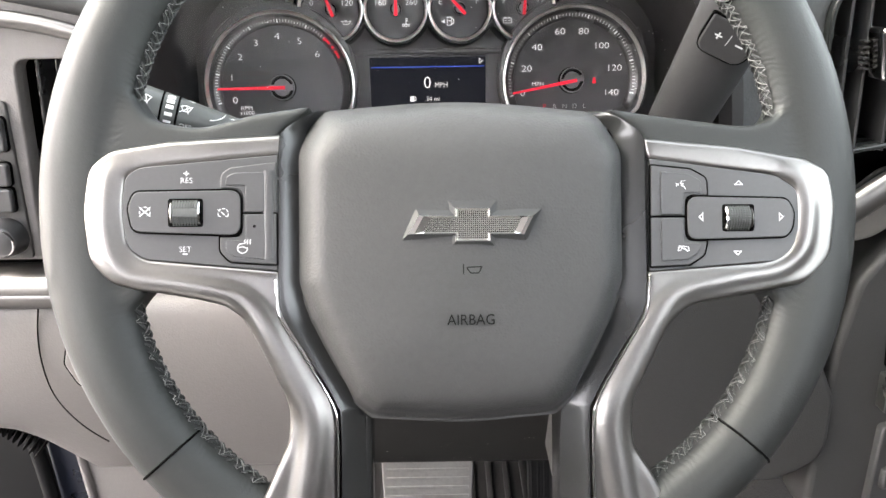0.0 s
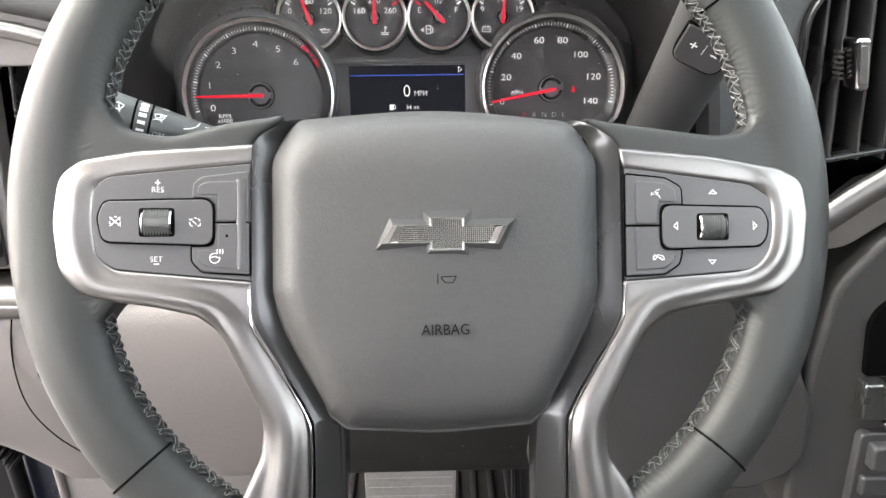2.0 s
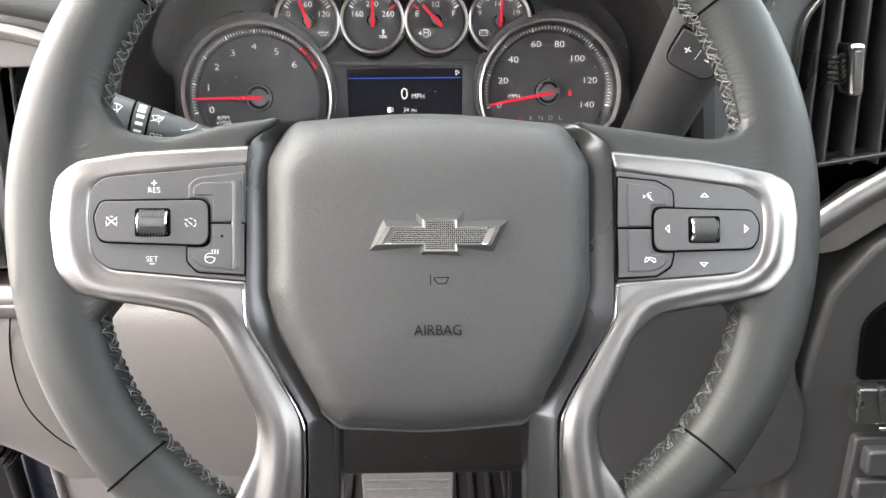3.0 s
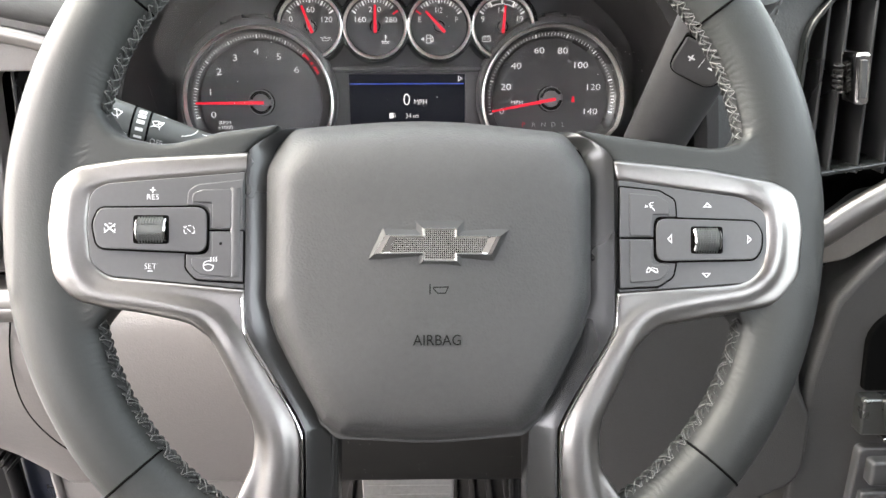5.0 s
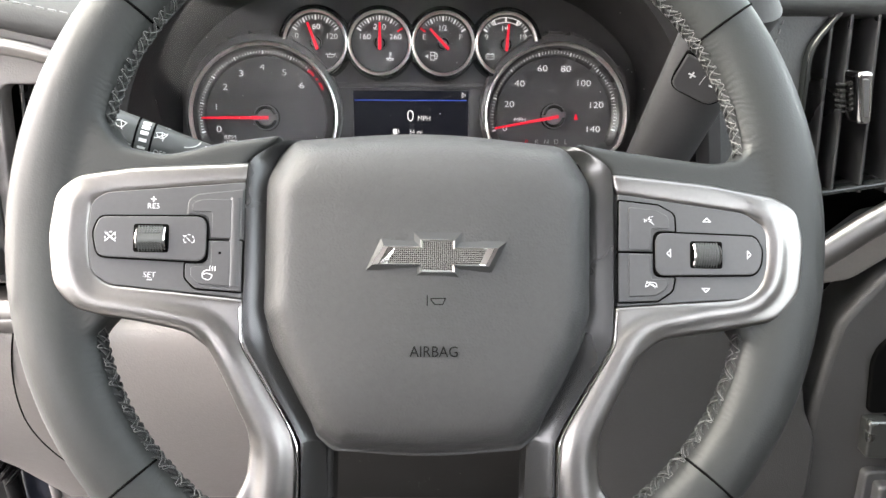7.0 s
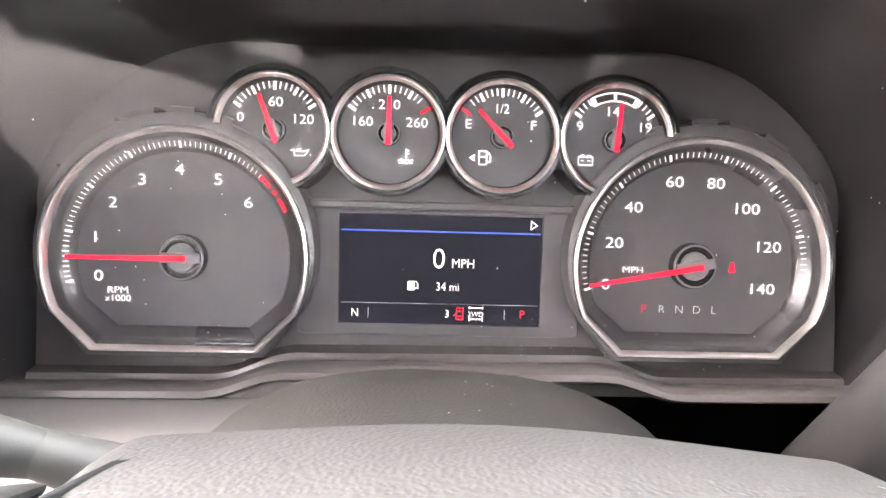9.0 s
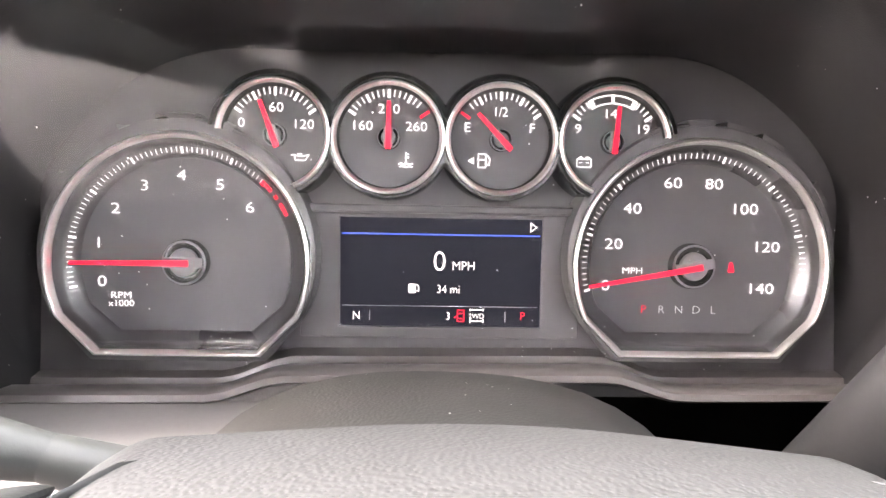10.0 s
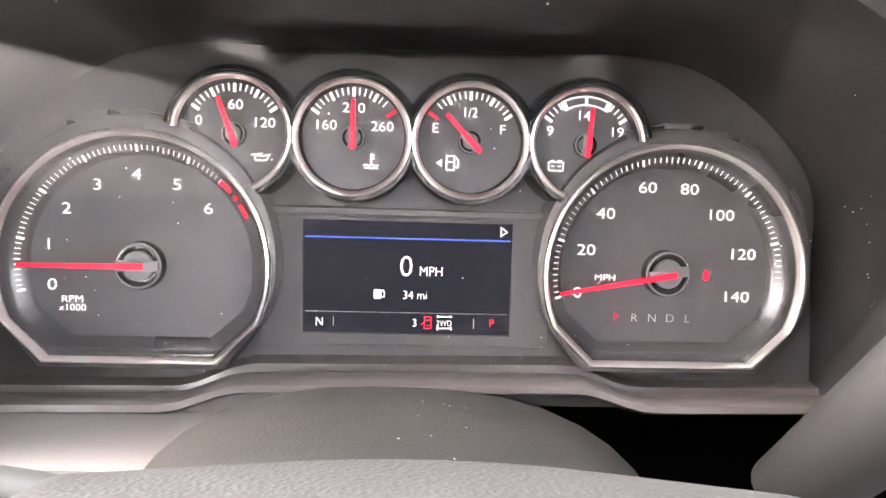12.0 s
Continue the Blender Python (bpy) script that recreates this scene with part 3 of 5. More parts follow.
def scroll_wheel(name, x, y, parent):
    # flat black plate painting in the shade round the roller
    plate("scroll_recess_shade", fillet([(x - 7.8, y - 6.4), (x + 7.8, y - 6.4), (x + 7.8, y + 6.4), (x - 7.8, y + 6.4)], 1.5, 3), 10.6, 11.15, GAP, parent, "", 0.1)
    bm = bmesh.new()
    half, seg, cols = 5.6, 20, 9
    for k in range(cols):
        x0 = x - half + k * (2 * half / cols)
        for j in range(seg):
            if x < 0 and abs(j + 0.3 - seg / 2) < 2:
                continue
            a = radians(12 + 156 * j / seg)
            b = radians(12 + 156 * (j + 0.55) / seg)
            lo, hi = 6.9, 7.7
            z0 = 6.2
            q = [((x0 + dx) * 0.001, (y + rr * math.cos(t)) * 0.001, (z0 + rr * math.sin(t)) * 0.001) for dx in (0.1, 2 * half / cols - 0.5) for t, rr in ((a, lo), (a, hi), (b, hi), (b, lo))]
            v = [bm.verts.new(c) for c in q]
            for f in ((0, 1, 5, 4), (1, 2, 6, 5), (2, 3, 7, 6), (0, 1, 2, 3), (4, 5, 6, 7)):
                bm.faces.new([v[i] for i in f])
    tube_bm([((x - half) * 0.001, y * 0.001, 0.0062), ((x + half) * 0.001, y * 0.001, 0.0062)], 0.00695, 28, bm=bm)
    bmesh.ops.recalc_face_normals(bm, faces=bm.faces)
    part(name, bm, STALK, parent, "knurled dark grey thumb roller")
    for s in (-1, 1):
        bm = tube_bm([((x + s * 5.9) * 0.001, y * 0.001, 0.0062), ((x + s * 6.5) * 0.001, y * 0.001, 0.0062)], [0.0074, 0.0070], 28)
        part("roller_ring", bm, CHROME_SOFT, parent, "bright chrome roller end")


def key(name, outline, z, parent, label="", rise=0.5):
    plate("key_gap", grown(outline, 0.85), z - 0.6, z + 0.03, GAP, parent, "", 0.05)
    return plate(name, outline, z - 0.5, z + rise, PLASTIC, parent, label, 0.35)


TRI = [(-2.6, -1.2), (2.6, -1.2), (0, 1.4), (-2.6, -1.2)]


def build_buttons(w):
    for side in (1, -1):
        pane = grown(fillet(SWITCH_HOLE[side], 3, 5), -0.35)
        pan = plate("button_panel", pane if side > 0 else mirror(pane), 2, 9.2, PLASTIC, w, "dark grey spoke switch panel", 0.4)
        pill = fillet([(105.2, 0.8, 5), (153.2, -0.4, 5), (156.6, -6.5, 8), (155.8, -14, 8), (152.6, -18.3, 5), (105.2, -19.3, 5)] if side > 0 else [(-100.8, -15.7, 5), (-100.8, 4.6, 5), (-147.5, 3.9, 4), (-150.4, -3, 8), (-148.2, -13.8, 5)], 4, 6)
        if side > 0:
            upper = fillet([(88.3, 15.4, 0.5), (107, 13.6, 4), (114.6, 9.5, 4), (115.0, 1.6, 0.6), (104.4, 1.7, 4), (104.2, -8.0, 0.5), (88.0, -8.0, 0.5)], 2, 5)
            lower = fillet([(88, -9.0, 0.5), (104.2, -9.0, 0.5), (104.4, -20.1, 4), (114.8, -20.2, 0.6), (113.4, -26.5, 4), (106.5, -31.0, 4), (88, -31.8, 0.5)], 2, 5)
            key("button", upper, 9.6, pan)
            key("button", lower, 9.6, pan)
            for pts in ([(92.6, 12.6), (106, 11.4, 3), (111.8, 8.2, 3), (112, 2.6), (103.4, 2.6), (103, -7.6), (92.6, -7.6)], [(92.6, -9.4), (103, -9.4), (103.4, -21), (111.8, -21), (110.5, -25.6, 3), (105.5, -28.6, 3), (92.6, -29.4)]):
                plate("raised_pad", fillet(pts, 1.2, 4), 9.8, 10.8, PLASTIC, pan, "", 0.7, 3)
        else:
            upper = fillet([(-85, 17.4, 0.5), (-85, -5.2, 0.5), (-99.9, -5.2, 0.5), (-99.9, 5.3, 4), (-109.8, 5.6, 0.6), (-109.6, 12.0, 4), (-105.5, 14.9, 4)], 2, 5)
            lower = fillet([(-85, -6.2, 0.5), (-85, -29, 0.5), (-105.6, -27.6, 4), (-110, -23.0, 4), (-110, -16.6, 0.6), (-100.0, -16.6, 4), (-100.0, -6.2, 0.5)], 2, 5)
            plate("button", upper, 9.0, 9.95, PLASTIC, pan, "blank key", 0.6, 3)
            key("button", lower, 9.6, pan)
            for pts in ([(-90, 12.8), (-90, -5.1), (-98.6, -5.1), (-98.6, 6.8), (-107.6, 6.8), (-107.2, 11, 3), (-103, 12.6, 3)], [(-90, -6.4), (-98.6, -6.4), (-98.6, -18), (-107.6, -18), (-107.4, -22.6, 3), (-103.6, -25.6, 3), (-90, -26.8)]):
                plate("raised_pad", fillet(pts, 1.2, 4), 9.7, 10.5, PLASTIC, pan, "", 0.6, 3)
            bm = tube_bm([(-0.0885, 0.0135, 0.0100), (-0.0885, -0.005, 0.0100), (-0.0885, -0.0265, 0.0100)], 0.0022, 12, flat=0.3)
            part("rib", bm, PLASTIC, pan)
        key("rocker", pill, 10.6, pan)
        scroll_wheel("scroll_wheel", *((129.4, -9.3) if side > 0 else (-124.9, -5.5)), pan)
        z = 11.12
        if side > 0:
            strokes("arrow_sign", [TRI], 0.36, 9.2, WHITE, pan, 0.12, (130.7, 7.3), 0.68)
            strokes("arrow_sign", [[(-p[0], -p[1]) for p in TRI]], 0.36, 9.2, WHITE, pan, 0.12, (129.9, -25.8), 0.68)
            strokes("arrow_sign", [[(-p[1], p[0]) for p in TRI]], 0.3, z, WHITE, pan, 0.12, (111.5, -8.8), 0.68)
            strokes("arrow_sign", [[(p[1], p[0]) for p in TRI]], 0.3, z, WHITE, pan, 0.12, (150.1, -8.9), 0.68)
            strokes("voice_sign", [[(-2.6, 0.9), (-2.2, 0), (-2.6, -0.9)], [(-1.6, 0.6), (-1.4, 0), (-1.6, -0.6)], [(0.6, 2.2), (-0.4, 0.8), (1.4, 0.5), (0.2, -0.3), (1.8, -1.0), (2.6, -2.4)], [(1.2, 1.9), (2.2, 2.4)]], 0.3, 10.75, WHITE, pan, 0.12, (102.2, 6.4), 0.85)
            strokes("phone_sign", [[(-3.0, -1.2), (-2.6, 0.6), (0, 1.2), (2.6, 0.6), (3.0, -1.2), (1.6, -1.0), (1.0, 0), (-1.0, 0), (-1.6, -1.0), (-3.0, -1.2)], [(-2.4, 1.6), (2.2, -1.6)]], 0.3, 10.75, WHITE, pan, 0.12, (103.1, -23.4), 0.9)
        else:
            letters("lettering", "RES", -125.0, 9.2, 9.2, 2.5, WHITE, pan, 0.12)
            strokes("plus_sign", [[(-1.2, 0), (1.2, 0)], [(0, 1.2), (0, -1.2)]], 0.4, 9.2, WHITE, pan, 0.12, (-125.0, 12.3))
            letters("lettering", "SET", -125.7, -21.8, 9.2, 2.5, WHITE, pan, 0.12)
            strokes("minus_sign", [[(-1.4, 0), (1.4, 0)]], 0.4, 9.2, WHITE, pan, 0.12, (-125.7, -24.0), 0.8)
            dial = [arc(0, 0, 2.7, a, a + 32, 4) for a in (-30, 20, 70, 120, 170)] + [[(-2.4, -1.4), (-1.2, -1.4)], [(1.2, -1.4), (2.4, -1.4)], [(-1.2, 1.0), (0.7, -0.7)]]
            strokes("cruise_sign", dial + [[(-3, 2.2), (-2.2, 1.7)]], 0.3, z, WHITE, pan, 0.12, (-108.3, -6.0), 0.85)
            strokes("cancel_sign", dial + [[(-2.8, -2.2), (2.8, 2.6)], [(-2.8, 2.6), (2.8, -2.2)]], 0.3, z, WHITE, pan, 0.12, (-142.7, -5.2), 0.85)
            strokes("heat_sign", [arc(0, 0, 2.6, 70, 370, 18), [(-2.4, 0.2), (0, 0.9), (2.4, 0.0)], [(1.0, 2.2), (1.5, 3.0), (1.0, 3.8), (1.5, 4.6)], [(2.4, 2.2), (2.9, 3.0), (2.4, 3.8), (2.9, 4.6)], [(3.8, 2.2), (4.3, 3.0), (3.8, 3.8), (4.3, 4.6)]], 0.3, 10.45, WHITE, pan, 0.12, (-100.0, -21.6), 0.85)
            plate("indicator_lamp", fillet([(-95.3, -12.3), (-94.1, -12.3), (-94.1, -11.1), (-95.3, -11.1)], 0.4, 3), 10.4, 10.56, GAP, pan, "", 0.05)


def build_stitching(w):
    """Crossed stitches along the inside of the rim, and the seams across it."""
    rng = random.Random(3)

    def inner(a):
        swell = max(0.0, math.cos(a)) ** 14 + max(0.0, -math.cos(a)) ** 14
        return 161.0 - 8.0 * swell
    def on_rim(deg, n, lift=0.0):
        a = radians(deg)
        half = (195 - inner(a)) / 2
        return rim_point(a, (195 + inner(a)) / 2 - (half + lift) * math.sqrt(max(0.05, 1 - ((n + 2) / 15) ** 2)), n)

    mid_n = -0.4
    for a0, a1 in ((14, 163.5), (196.5, 234.5), (304.5, 342.5)):
        # dark gap under the threads
        bm = bmesh.new()
        count = int((a1 - a0) / 1.2)
        rows = [[bm.verts.new(on_rim(a0 + (a1 - a0) * k / count, n, 0.22)) for n in (-4.6, -2.6, -0.6, 1.4, 3.4)] for k in range(count + 1)]
        for p, q in zip(rows, rows[1:]):
            for j in range(4):
                bm.faces.new((p[j], p[j + 1], q[j + 1], q[j]))
        part("seam_groove", bm, THREAD_DARK, w)
        # slanting stitches that meet along the middle like a plait
        bm = bmesh.new()
        a = a0 + 0.4
        while a < a1:
            for sgn in (1, -1):
                da, dn = rng.uniform(-0.2, 0.2), rng.uniform(-0.5, 0.5)
                pts = [on_rim(a + da + 1.5 * f, mid_n + sgn * (3.9 + dn) * (1 - f), 0.25 + 0.75 * math.sin(math.pi * min(1, f + 0.12))) for f in (0, 0.2, 0.45, 0.7, 0.95)]
                tube_bm(pts, [0.00028, 0.00055, 0.00072, 0.0006, 0.0003], 6, bm=bm)
            a += 1.45 + rng.uniform(-0.15, 0.15)
        part("braid", bm, BRAID, w, "dark plaited stitching along the inner rim")
        # two fine threads that cross over it
        bm = bmesh.new()
        for sgn in (1, -1):
            a, side, pts = a0 + 0.2, sgn, []
            while a < a1:
                n = mid_n + 3.6 * side + rng.uniform(-0.8, 0.8)
                step = 1.9 + rng.uniform(-0.5, 0.5)
                nxt = mid_n - 3.6 * side
                pts += [on_rim(a, n, 0.3), on_rim(a + 0.3, n + 0.4 * side, 0.6)]
                pts += [on_rim(a + 0.3 + (step - 0.3) * f, n + (nxt - n) * f, 1.0 + 0.3 * math.sin(math.pi * f)) for f in (0.2, 0.4, 0.6, 0.8)]
                a += step
                side = -side
            tube_bm(pts, 0.0002, 5, bm=bm)
        part("stitching", bm, THREAD, w, "fine grey cross-stitching along the inner rim")
    for deg in (36, 144, 221, 319):
        a = radians(deg)
        mid, half = (195 + inner(a)) / 2, (195 - inner(a)) / 2
        bm = tube_bm([rim_point(a, mid + (half + 0.05) * math.cos(b), -2 + 15.1 * math.sin(b)) for b in [2 * math.pi * k / 40 for k in range(40)]], 0.0006, 6, True, up=(1, 0.2, 0.1))
        part("cross_seam", bm, GAP, w, "dark stitched seam across the rim")


build_wheel()


# ---- instrument cluster ----
CLUSTER = pose(0.0015, 0.263, 0.8068, 0, 0, 3.66) @ pose(0, 0, 0, 79.4) @ pose(0, 0, 0, 0, 0, -0.6) @ Matrix.Scale(0.9355, 4)
# the hood, ledge and lens round it are square to the cluster but stand upright
NEST = pose(0.0015, 0.263, 0.8068, 0, 0, 3.66) @ Matrix.Scale(0.9355, 4) @ Matrix.Translation((0, -0.30, -0.80))
# in the cluster's own frame: x right, y up, z towards the driver, in thousandths from the screen's centre


def ticks(name, cx, cy, r0, r1, a0, a1, n, major, z, material, parent, w=0.42, wm=1.0, skip=(), only=None, mid=0, slope=0.0):
    bm = bmesh.new()
    for i in range(n + 1):
        if i in skip or (only and i not in only):
            continue
        a = radians(a0 + (a1 - a0) * i / n)
        big = i % major == 0
        ra, rb = (r0 - (0.7 if big else 0) - (0.3 if mid and i % mid == 0 and not big else 0), r1)
        ww = wm if big else w
        c, s = math.cos(a), math.sin(a)
        q = []
        for zz in (0.0, 0.15):
            for r, t in ((ra, -ww / 2), (rb, -ww / 2), (rb, ww / 2), (ra, ww / 2)):
                q.append(bm.verts.new(((cx + r * c - t * s) * 0.001, (cy + r * s + t * c) * 0.001, (z + zz + (r - r0) * slope) * 0.001)))
        for f in ((4, 5, 6, 7), (0, 1, 5, 4), (1, 2, 6, 5), (2, 3, 7, 6), (3, 0, 4, 7)):
            bm.faces.new([q[k] for k in f])
    bmesh.ops.recalc_face_normals(bm, faces=bm.faces)
    return part(name, bm, material, parent, "", False)


def needle(cx, cy, tip, tail, w0, w1, z, parent, hub):
    d = Vector((tip[0] - tail[0], tip[1] - tail[1])).normalized()
    n = Vector((-d.y, d.x))
    t, u = Vector(tip), Vector(tail)
    out = [tuple(u + n * w0 / 2), tuple(u - n * w0 / 2), tuple(t - n * w1 / 2), tuple(t + n * w1 / 2)]
    plate("needle", out, z, z + 0.9, RED, parent, "glowing red pointer", 0.2)
    bm = lathe_bm([(hub * 1.14, z - 8), (hub * 1.10, z - 2.0), (hub * 1.02, z - 1.0), (hub * 0.86, z - 0.9), (hub * 0.80, z - 2.4), (hub * 0.70, z - 2.6), (0.01, z - 2.6)], 48, cx=cx, cy=cy)
    part("needle_hub", bm, GLOSSY, parent, "black pointer hub")
    part("hub_disc", lathe_bm([(hub * 0.70, z - 3), (hub * 0.69, z - 1.3), (hub * 0.65, z - 0.8), (hub * 0.3, z - 0.7), (0.01, z - 0.7)], 40, cx=cx, cy=cy), NEEDLE_CAP, parent, "matt grey hub disc")
    part("hub_edge", lathe_bm([(hub * 1.06, z - 1.5), (hub * 1.04, z - 0.9), (hub * 0.99, z - 0.75), (hub * 0.95, z - 1.0)], 48, cx=cx, cy=cy), NEEDLE_CAP, parent, "grey hub edge")
    mid = Vector((cx, cy))
    q = [tuple(mid - d * hub * 0.92 + n * w0 * 0.85), tuple(mid - d * hub * 0.92 - n * w0 * 0.85), tuple(mid + d * hub * 0.92 - n * w0 * 0.85), tuple(mid + d * hub * 0.92 + n * w0 * 0.85)]
    plate("needle_cap", q, z - 1.0, z - 0.05, NEEDLE_CAP, parent, "", 0.3)


def truncated(cx, cy, r, low, n=72):
    """A round outline with a flat foot and two slanting corners."""
    pts = arc(cx, cy, r, -24, 204, n)
    return pts + [(cx - 0.625 * r, cy + low), (cx + 0.625 * r, cy + low)]


def bezel_bm(cx, cy, rings):
    """Rings of (radius, floor, height, lift): a truncated round frame swept through them."""
    return loft_bm([[(x * 0.001, y * 0.001, h * 0.001) for x, y in truncated(cx, cy + up, r, low)] for r, low, h, up in [(*q, 0)[:4] for q in rings]], True)


def big_gauge(c, cx, cy, label):
    g = part("gauge", bezel_bm(cx, cy, [(48.2, -31.8, 1.6), (48.5, -32.0, 2.4), (50.0, -33.2, 4.9), (54.0, -36.4, 6.6), (55.0, -37.2, 7.6), (55.9, -38.0, 10.5), (56.2, -38.6, 13.4)]), DIAL_WALL, c, label)
    bm = bmesh.new()
    bm.faces.new([bm.verts.new((x * 0.001, y * 0.001, 0.0018)) for x, y in truncated(cx, cy, 48.4, -31.9)])
    part("dial_face", bm, FACE, g, "matt charcoal dial face", False)
    part("bezel", bezel_bm(cx, cy, [(56.1, -38.5, 12.8), (56.5, -39.0, 14.6), (56.9, -39.5, 16.2), (57.6, -40.2, 17.0), (58.5, -40.9, 16.6), (58.9, -41.3, 15.2)]), CHROME_DIAL, g, "polished chrome dial ring")
    part("housing_ring", bezel_bm(cx, cy, [(58.9, -41.2, 15.6), (59.6, -42.0, 16.0, 0.6), (61.4, -46.2, 15.0, 3), (62.0, -47.2, 12.6, 3.5), (62.0, -47.6, -6, 3.5)]), PLATE, g, "dark grey dial housing")
    side = -1 if cx < 0 else 1
    for a in (72, 88, 104, 120, 150):
        a2 = 90 + side * (a - 90) * -1
        bm = lathe_bm([(60.4, 12.0), (61.0, 15.4), (63.4, 14.8), (64.0, 12.0), (64.0, -2.0)], 8, a2 - 5.5, a2 + 5.5, cx, cy + 3.5)
        part("rib", bm, PLATE, g)
    return g


def clear_of_dials(bm):
    """Takes away what the two large dials stand in front of."""
    gone = [f for f in bm.faces if min((f.calc_center_median() - Vector((x, 0.004, f.calc_center_median().z))).length for x in (-0.118, 0.1183)) < 0.0622]
    bmesh.ops.delete(bm, geom=gone, context="FACES")
    return bm


SMALL_Y, SMALL_Z = 61.2, 12.0


def small_gauge(c, cx, label):
    cy, z = SMALL_Y, SMALL_Z
    bm = clear_of_dials(lathe_bm([(22.0, z), (22.3, z + 2.0), (22.7, z + 5.4)], 144, cx=cx, cy=cy))
    g = part("gauge", bm, HOOD, c, label)
    part("dial_face", clear_of_dials(lathe_bm([(22.2, z + 0.3), (20, z + 0.3), (16, z + 0.3), (12, z + 0.3), (0.01, z + 0.3)], 96, cx=cx, cy=cy)), FACE, g, "matt charcoal dial face")
    part("bezel", clear_of_dials(lathe_bm([(22.65, z + 5.0), (22.9, z + 6.0), (23.3, z + 7.4), (24.1, z + 8.0), (24.9, z + 7.6), (25.2, z + 6.4), (25.2, z + 1)], 144, cx=cx, cy=cy)), CHROME_DIAL, g, "polished chrome dial ring")
    part("housing_ring", clear_of_dials(lathe_bm([(25.2, z + 6.0), (26.4, z + 6.8), (28.4, z + 5.6), (29.4, z + 2.0), (29.4, -6)], 100, 8, 172, cx=cx, cy=cy)), GLOSSY, g, "black dial hood")
    part("housing_ring", clear_of_dials(lathe_bm([(25.2, z + 5.0), (27.0, z + 5.2), (27.8, z + 2.0), (27.8, -6)], 100, 188, 352, cx=cx, cy=cy)), GLOSSY, g, "black dial hood")
    return g


def build_cluster():
    c = thing("instrument_cluster", CLUSTER, "lit instrument cluster with six chrome-ringed analogue gauges and a central screen", "instrument cluster")
    # plate behind the gauges, with the screen's opening cut through
    arch = fillet([(-230, -60, 2), (230, -60, 2), (230, 60, 20), (180, 130, 30), (-180, 130, 30), (-230, 60, 20)], 8, 6)
    plate("back_plate", [arch, [(-62, -29), (-62, 31), (62, 31), (62, -29)]], -9, -4, PLATE, c, "satin dark grey cluster plate", 0.4)
    # screen and the frame round it
    frame_out = fillet([(-66, -31, 2), (66, -31, 2), (61, 29.5, 1), (-61, 29.5, 1)], 1, 3)
    plate("screen_frame", [frame_out, [(-47.2, -25.8), (47.2, -25.8), (47.6, 25.6), (-47.6, 25.6)]], -7, 1.6, PLATE, c, "satin grey screen surround", 0.5)
    sill = fillet([(-70, 27.6, 1), (70, 27.6, 1), (64, 31.6, 1), (-64, 31.6, 1)], 1, 3)
    plate("sill", sill, -6, 6.5, PLATE, c, "", 1.0)
    scr = plate("screen", [(-48, -26.4), (48, -26.4), (48.4, 26.2), (-48.4, 26.2)], -2.0, 0.0, SCREEN, c, "black driver display showing 0 MPH and 34 mi", 0.1)
    z = 0.08
    strokes("blue_line", [[(-46.6, 17.8), (46.6, 17.8)]], 0.6, z, BLUE, scr, 0.05)
    strokes("menu_arrow", [[(42.2, 19.9), (42.2, 23.9), (45.0, 21.9), (42.2, 19.9)]], 0.4, z, LIT, scr, 0.05)
    letters("digit", "0", -0.7, 5.3, z, 9.6, LIT, scr, 0.05, 0, 0.95)
    letters("lettering", "MPH", 10.7, 3.2, z, 4.3, LIT, scr, 0.05, 0, 0.9)
    letters("lettering", "34 mi", 3.6, -7.9, z, 3.9, LIT, scr, 0.05, 0, 0.9)
    plate("fuel_sign", fillet([(-15.2, -9.9), (-11.8, -9.9), (-11.8, -5.6), (-15.2, -5.6)], 0.4, 2), z, z + 0.06, LIT, scr, "", 0.02)
    strokes("fuel_hose", [[(-11.6, -8.8), (-10.4, -9.0), (-10.4, -6.8), (-11.4, -5.6)]], 0.45, z, LIT, scr, 0.05)
    strokes("status_line", [[(-46.0, -16.1), (46.0, -16.1)]], 0.22, z, WHITE, scr, 0.04)
    letters("lettering", "N", -39.6, -20.8, z, 3.9, LIT, scr, 0.05, 0, 0.9)
    letters("lettering", "3", 3.7, -20.7, z, 3.7, LIT, scr, 0.05, 0, 0.9)
    letters("lettering", "2WD", 17.2, -20.6, z, 2.5, LIT, scr, 0.05, 0, 0.9)
    strokes("axle_sign", [[(14.2, -23.0), (20.4, -23.0)], [(14.2, -22.0), (14.2, -24.0)], [(20.4, -22.0), (20.4, -24.0)], [(14.6, -17.6), (20.0, -17.6)], [(14.2, -17.0), (14.2, -18.2)], [(20.4, -17.0), (20.4, -18.2)]], 0.5, z, LIT, scr, 0.05)
    letters("lettering", "P", 39.1, -20.3, z, 3.9, RED, scr, 0.05, 0, 0.9)
    strokes("door_sign", [[(8.2, -23.2), (8.2, -17.9), (11.2, -17.9), (11.2, -23.2), (8.2, -23.2)], [(8.2, -20.4), (6.6, -21.6)], [(8.8, -19.4), (10.6, -19.4)], [(8.8, -21.8), (10.6, -21.8)]], 0.5, z, RED, scr, 0.05)
    for x in (-33.3, 30.8):
        strokes("divider", [[(x, -23), (x, -18.4)]], 0.25, z, WHITE, scr, 0.04)

    # engine speed
    cx, cy = -118.0, 3.2
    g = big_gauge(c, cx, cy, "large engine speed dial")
    ticks("scale", cx, cy, 50.6, 52.8, 193.3, 39.7, 60, 10, 5.6, DIGIT, g, 0.34, 1.0, mid=5, slope=0.42, skip=(58, 59, 60))
